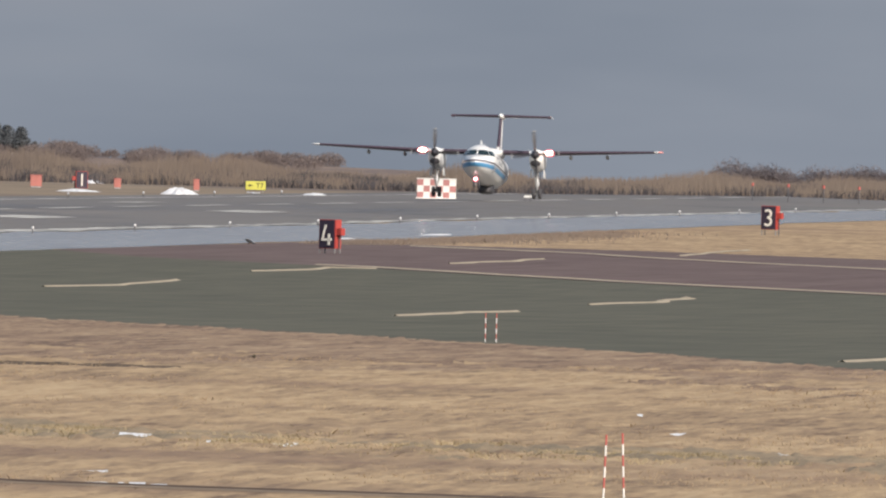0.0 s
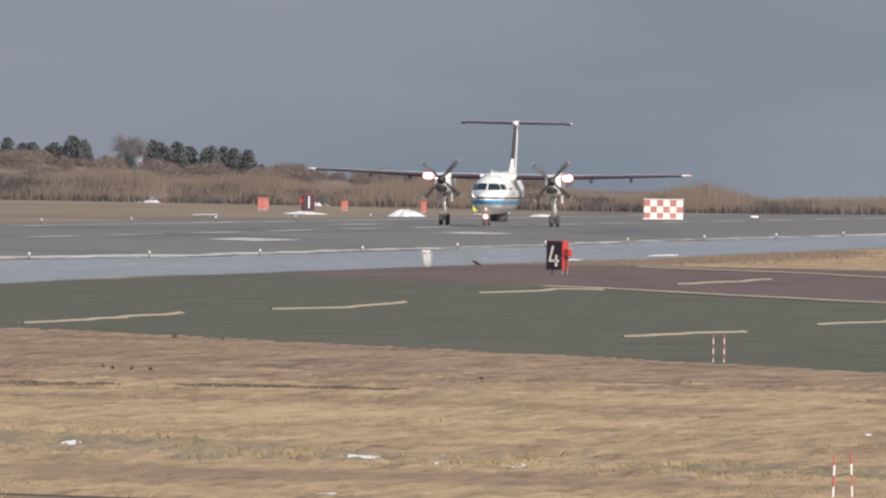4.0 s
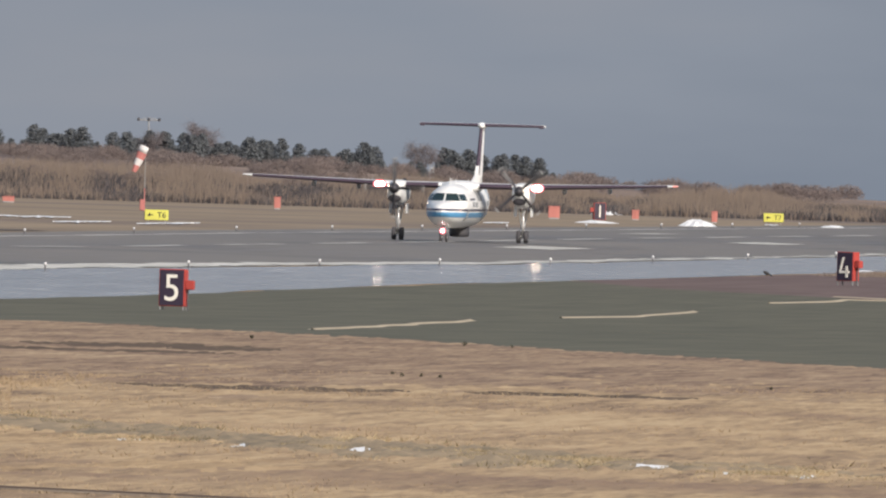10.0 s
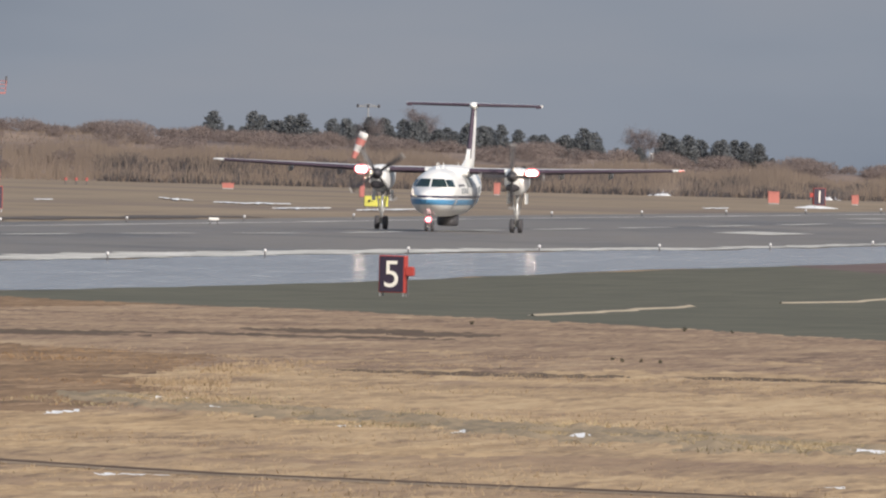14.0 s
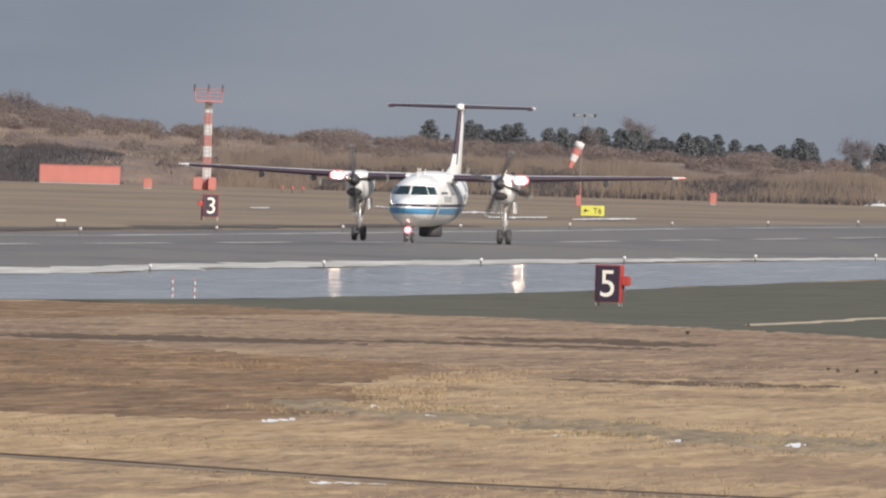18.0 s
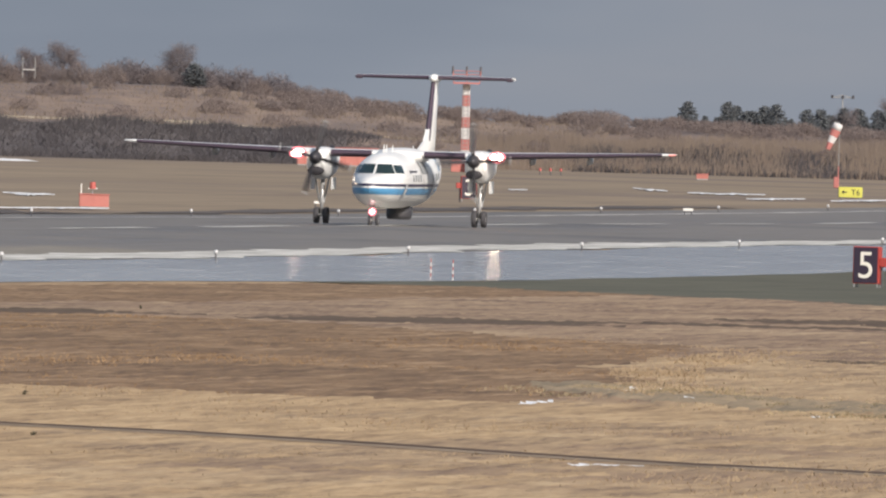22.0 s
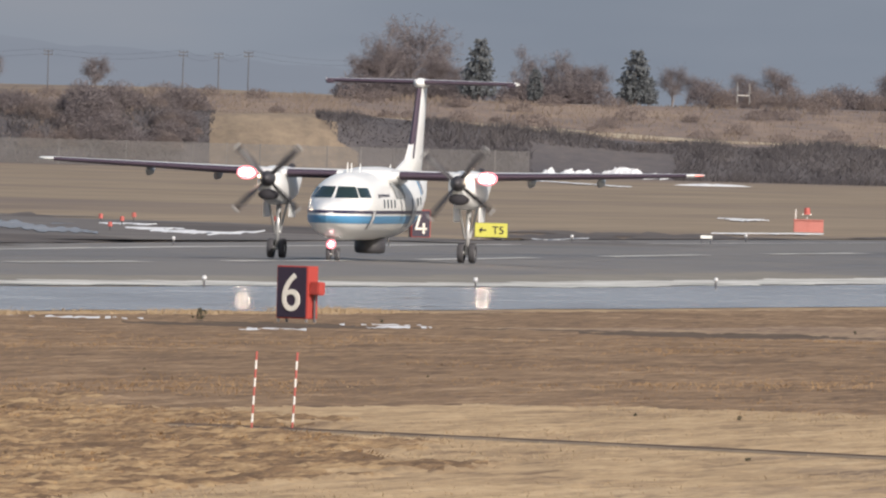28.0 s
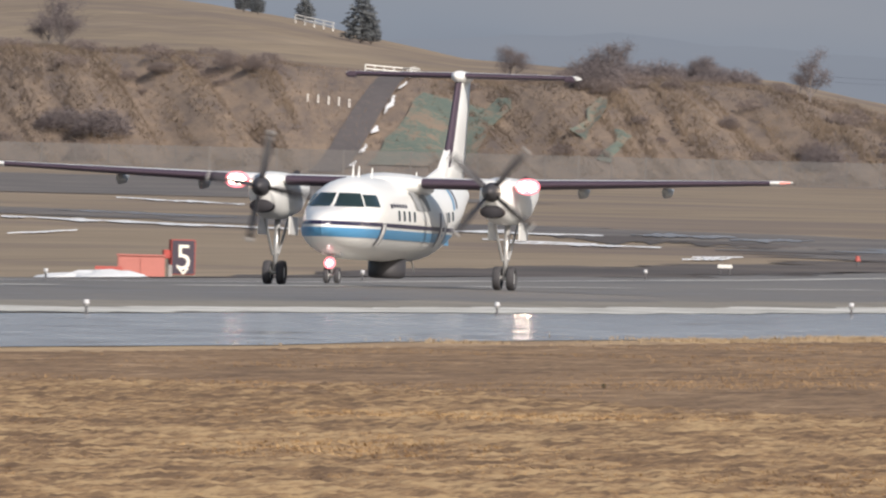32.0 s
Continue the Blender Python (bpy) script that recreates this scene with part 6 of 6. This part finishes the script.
for a0, a1, r0, n in ((11.06, 10.93, 2456, 9), (10.96, 10.84, 2462, 7), (10.635, 10.60, 2464, 5), (10.575, 10.545, 2458, 4)):
    slope_sheet("green_netting", [((a0 - 0.014 * i + 0.016 * noise.noise((i * 0.9, a0, 1)), r0 + 3 * i), (a1 - 0.014 * i + 0.02 * noise.noise((i * 0.9, a1, 4)), r0 + 3 * i)) for i in range(n)], 0.3, NET, "faded green netting on the slope", "netting")


def guard_rail(points):
    ob = thing("guard_rail", pose(0, 0, 0), "white guard rail beside the hill road", "guard rail")
    at = []
    for az, r in points:
        x, y = polar(az, r)
        at.append(Vector((x, y, ground_z(x, y))))
    for p, q in zip(at, at[1:]):
        n = 4
        for i in range(n + 1):
            c = p.lerp(q, i / n)
            c.z = ground_z(c.x, c.y)
            part("rail_post", bm_rod(c, c + Vector((0, 0, 0.95)), 0.06, None, 6), WHITE, ob)
        for h in (0.55, 0.9):
            part("rail", bm_rod(p + Vector((0, 0, h)), q + Vector((0, 0, h)), 0.06, None, 6), WHITE, ob)


guard_rail(((11.07, 2500), (10.99, 2502), (10.955, 2497), (10.975, 2488)))
for k in range(5):
    px, py = polar(11.19 - 0.022 * k, 2474)
    ob = thing("road_post", stand(px, py), "short white road post on the slope", "post", "road posts")
    part("post", bm_rod((0, 0, 0), (0, 0, 0.8), 0.07, None, 6), WHITE, ob)
guard_rail(((11.22, 2850), (11.14, 2845)))


def utility_pole(az, r, top):
    x, y = polar(az, r)
    z = ground_z(x, y)
    ob = thing("utility_pole", pose(x, y, z, 0, 0, az), "dark wooden utility pole with crossarms on the ridge", "utility pole", "utility poles")
    h = top - z
    part("pole", bm_rod((0, 0, 0), (0, 0, h), 0.06, 0.045, 8), DARKSTEEL, ob)
    for k in range(2):
        part("crossarm", bm_box(0.9, 0.08, 0.09, 0, (0, 0, h - 0.15 - 0.35 * k)), DARKSTEEL, ob)
        for s in (-0.4, 0.4):
            part("insulator", bm_rod((s, 0, h - 0.1 - 0.35 * k), (s, 0, h + 0.02 - 0.35 * k), 0.04), DARKSTEEL, ob)
    return Vector((x, y, top - 0.15))


tops = [utility_pole(a, r, t) for a, r, t in ((9.0, 2640, 10.4), (9.297, 2650, 10.9), (9.36, 2655, 10.7), (9.435, 2660, 10.8), (9.72, 2690, 10.6), (10.15, 2720, 10.4))]
for p, q in zip(tops, tops[1:]):
    for off in (-0.25, 0.25):
        pts = [p.lerp(q, i / 10) + Vector((0, 0, off - 0.5 * math.sin(math.pi * i / 10))) for i in range(11)]
        tagged(mesh_object("power_line", [tuple(c + Vector((0, 0, s * 0.008))) for c in pts for s in (-1, 1)], [(2 * i, 2 * i + 2, 2 * i + 3, 2 * i + 1) for i in range(10)], DARKSTEEL), "thin dark overhead wire between utility poles", "wire", "power lines")


def white_frame(az, r, top, wide, tall):
    x, y = polar(az, r)
    ob = thing("white_frame", pose(x, y, top - tall, 0, 0, az), "pale two-post frame on the ridge", "frame")
    for s in (-1, 1):
        part("post", bm_box(0.07, 0.07, tall + 0.4, 0, (s * wide / 2, 0, tall / 2 - 0.2)), STEEL, ob)
    part("crossbar", bm_box(wide, 0.05, 0.05, 0, (0, 0, tall * 0.25)), WHITE, ob)


white_frame(8.25, 2520, 9.0, 1.15, 1.5)
white_frame(5.93, 2500, 4.0, 0.3, 0.4)

CROW = plain("black_feathers", (0.015, 0.014, 0.016), 0.6, var=0.3)


def bird(label, spread):
    ob = thing("crow", pose(0, 0, 0), label, "bird")
    part("body", loft_bm([[(y, r * math.cos(q), r * math.sin(q)) for q in [2 * math.pi * i / 10 for i in range(10)]] for y, r in ((-0.26, 0.01), (-0.2, 0.05), (-0.08, 0.085), (0.06, 0.075), (0.16, 0.03), (0.3, 0.035), (0.34, 0.01))]), CROW, ob, smooth_faces=True)
    for s in (-1, 1):
        part("wing", loft_bm([[(-0.1, s * 0.05, 0.03), (0.1, s * 0.05, 0.03), (0.1, s * 0.05, 0.045), (-0.1, s * 0.05, 0.045)], [(-0.12, s * 0.2 * spread, 0.03 + 0.12 * spread), (0.1, s * 0.2 * spread, 0.03 + 0.12 * spread), (0.1, s * 0.2 * spread, 0.045 + 0.12 * spread), (-0.12, s * 0.2 * spread, 0.045 + 0.12 * spread)], [(0.02, s * 0.44 * spread, 0.2 * spread), (0.12, s * 0.42 * spread, 0.2 * spread), (0.12, s * 0.42 * spread, 0.21 * spread), (0.02, s * 0.44 * spread, 0.21 * spread)]]), CROW, ob)
    return ob


flying_crow = bird("black crow flying low across the airfield", 1.0)
ground_crow = bird("black crow standing on the runway shoulder", 0.1)
gx, gy = polar(5.215, 1395)
ground_crow.matrix_world = pose(gx, gy, ground_z(gx, gy) + 0.16, 0, 25, 20)
for s in (-0.04, 0.04):
    part("leg", bm_rod((0, s, -0.18), (0, s, 0), 0.01, None, 5), CROW, ground_crow)

WEED = surface("withered_weed", [(0.3, (0.05, 0.05, 0.035)), (0.7, (0.10, 0.085, 0.06))], 0.3, 4, 0.95, 0, space="object")


def weed(az, r, tall, seed):
    x, y = polar(az, r)
    wr = random.Random(seed)
    pts = [(wr.gauss(0, 0.18) * tall, wr.gauss(0, 0.18) * tall, tall * wr.random()) for _ in range(40)]
    v, f = blade_cloud(pts, tall * 0.3, wr, 1.2)
    ob = mesh_object("weed", v, f, WEED)
    ob.matrix_world = stand(x, y)
    tagged(ob, "small dark withered weed in the grass", "weed", "withered weeds")


for k, (az, r, tall) in enumerate(((9.385, 735, 0.30), (9.0, 742, 0.14), (8.24, 497, 0.11), (8.22, 440, 0.1), (10.55, 560, 0.1), (8.0, 740, 0.12), (5.2, 640, 0.12), (6.0, 655, 0.12), (5.94, 650, 0.14), (5.98, 652, 0.12), (5.9, 648, 0.13), (6.3, 820, 0.14), (5.85, 815, 0.14), (5.75, 808, 0.12), (8.46, 500, 0.08), (9.5, 560, 0.08), (8.9, 560, 0.07))):
    weed(az, r, tall, 200 + k)


# ---------------------------------------------------------------- what moves
def motions():
    taxi = [  # seconds, distance along the runway, height, nose up
        (0.0, 2110, 0.25, 4.5), (0.5, 2083, 0.05, 4.4), (1.0, 2058, 0.0, 2.9), (1.5, 2033, 0.0, 1.1), (2.0, 2009, 0.0, 0.2), (2.5, 1986, 0, 0), (3.0, 1965, 0, 0), (3.5, 1944.5, 0, 0), (4.0, 1924.5, 0, 0), (4.5, 1904, 0, 0),
        (6.5, 1825, 0, 0), (7.0, 1806, 0, 0), (8.0, 1767.5, 0, 0), (9.0, 1730, 0, 0), (10.0, 1694.5, 0, 0), (11.0, 1658.5, 0, 0), (12.0, 1625, 0, 0), (13.0, 1594.5, 0, 0), (14.0, 1563.5, 0, 0), (14.5, 1548, 0, 0),
        (16.5, 1491, 0, 0), (17.0, 1477, 0, 0), (18.0, 1450, 0, 0), (19.0, 1421, 0, 0), (20.0, 1390, 0, 0), (21.0, 1359.5, 0, 0), (22.0, 1330, 0, 0), (23.0, 1298.5, 0, 0), (24.0, 1261, 0, 0), (24.5, 1241, 0, 0),
        (26.5, 1159, 0, 0), (27.0, 1138, 0, 0), (28.0, 1096, 0, 0), (29.0, 1051, 0, 0), (30.0, 1002, 0, 0.1), (30.5, 976, 0, 0.2), (31.0, 949, 0, 0.4), (31.5, 922, -0.02, 0.6), (32.0, 895, -0.03, 0.85)]
    walk(aircraft, [(t, pose(-174.1, y, ground_z(-174.1, y) + 0.02 + h, -nose - 0.0, 0, 0)) for t, y, h, nose in taxi])
    # blade angles from upright at whole seconds, inner turns between them at a steady rate
    at = (0, 1, 2, 3, 4, 7, 8, 9, 10, 11, 12, 13, 14, 17, 18, 19, 20, 21, 22, 23, 24, 27, 28, 29, 30, 31, 32)
    right_wing = (0, 15, 32, 0, 40, 15, 48, 0, 0, 50, 36, 50, 55, -8, -5, -8, -35, 45, 15, 45, 25, -3, 45, -20, 0, -30, 10)
    left_wing = (-5, 25, 0, 35, 40, -35, 50, -10, 48, 45, 45, -25, 0, -30, 20, -10, -45, 10, -3, 3, 20, -10, 38, 20, -10, -5, 40)
    for hub, side, angles in ((propellers[0], -1, right_wing), (propellers[1], 1, left_wing)):
        turned, seen = angles[0], [angles[0]]
        for k in range(1, len(at)):
            step = angles[k] - angles[k - 1]
            step += 90 * round((2250 * (at[k] - at[k - 1]) - step) / 90)
            turned += step
            seen.append(turned)
        walk(hub, [(i / 30, pose(side * 3.94, -2.9, 3.25, 0, float(np.interp(i / 30, at, seen)) % 360, 0)) for i in range(961)])
    flight = [(0.0, 2.6, 1350, 2.4), (7.0, 5.35, 1400, 3.2), (9.0, 6.124, 1400, 4.86), (10.0, 6.495, 1400, 6.05), (10.5, 6.679, 1400, 6.96), (11.0, 6.870, 1400, 7.53), (11.5, 7.06, 1410, 7.9), (14.5, 8.25, 1480, 9.5), (32.0, 15.5, 1900, 30.0)]
    walk(flying_crow, [(t, pose(*polar(az, r), z, 0, 0, 180)) for t, az, r, z in flight])


motions()
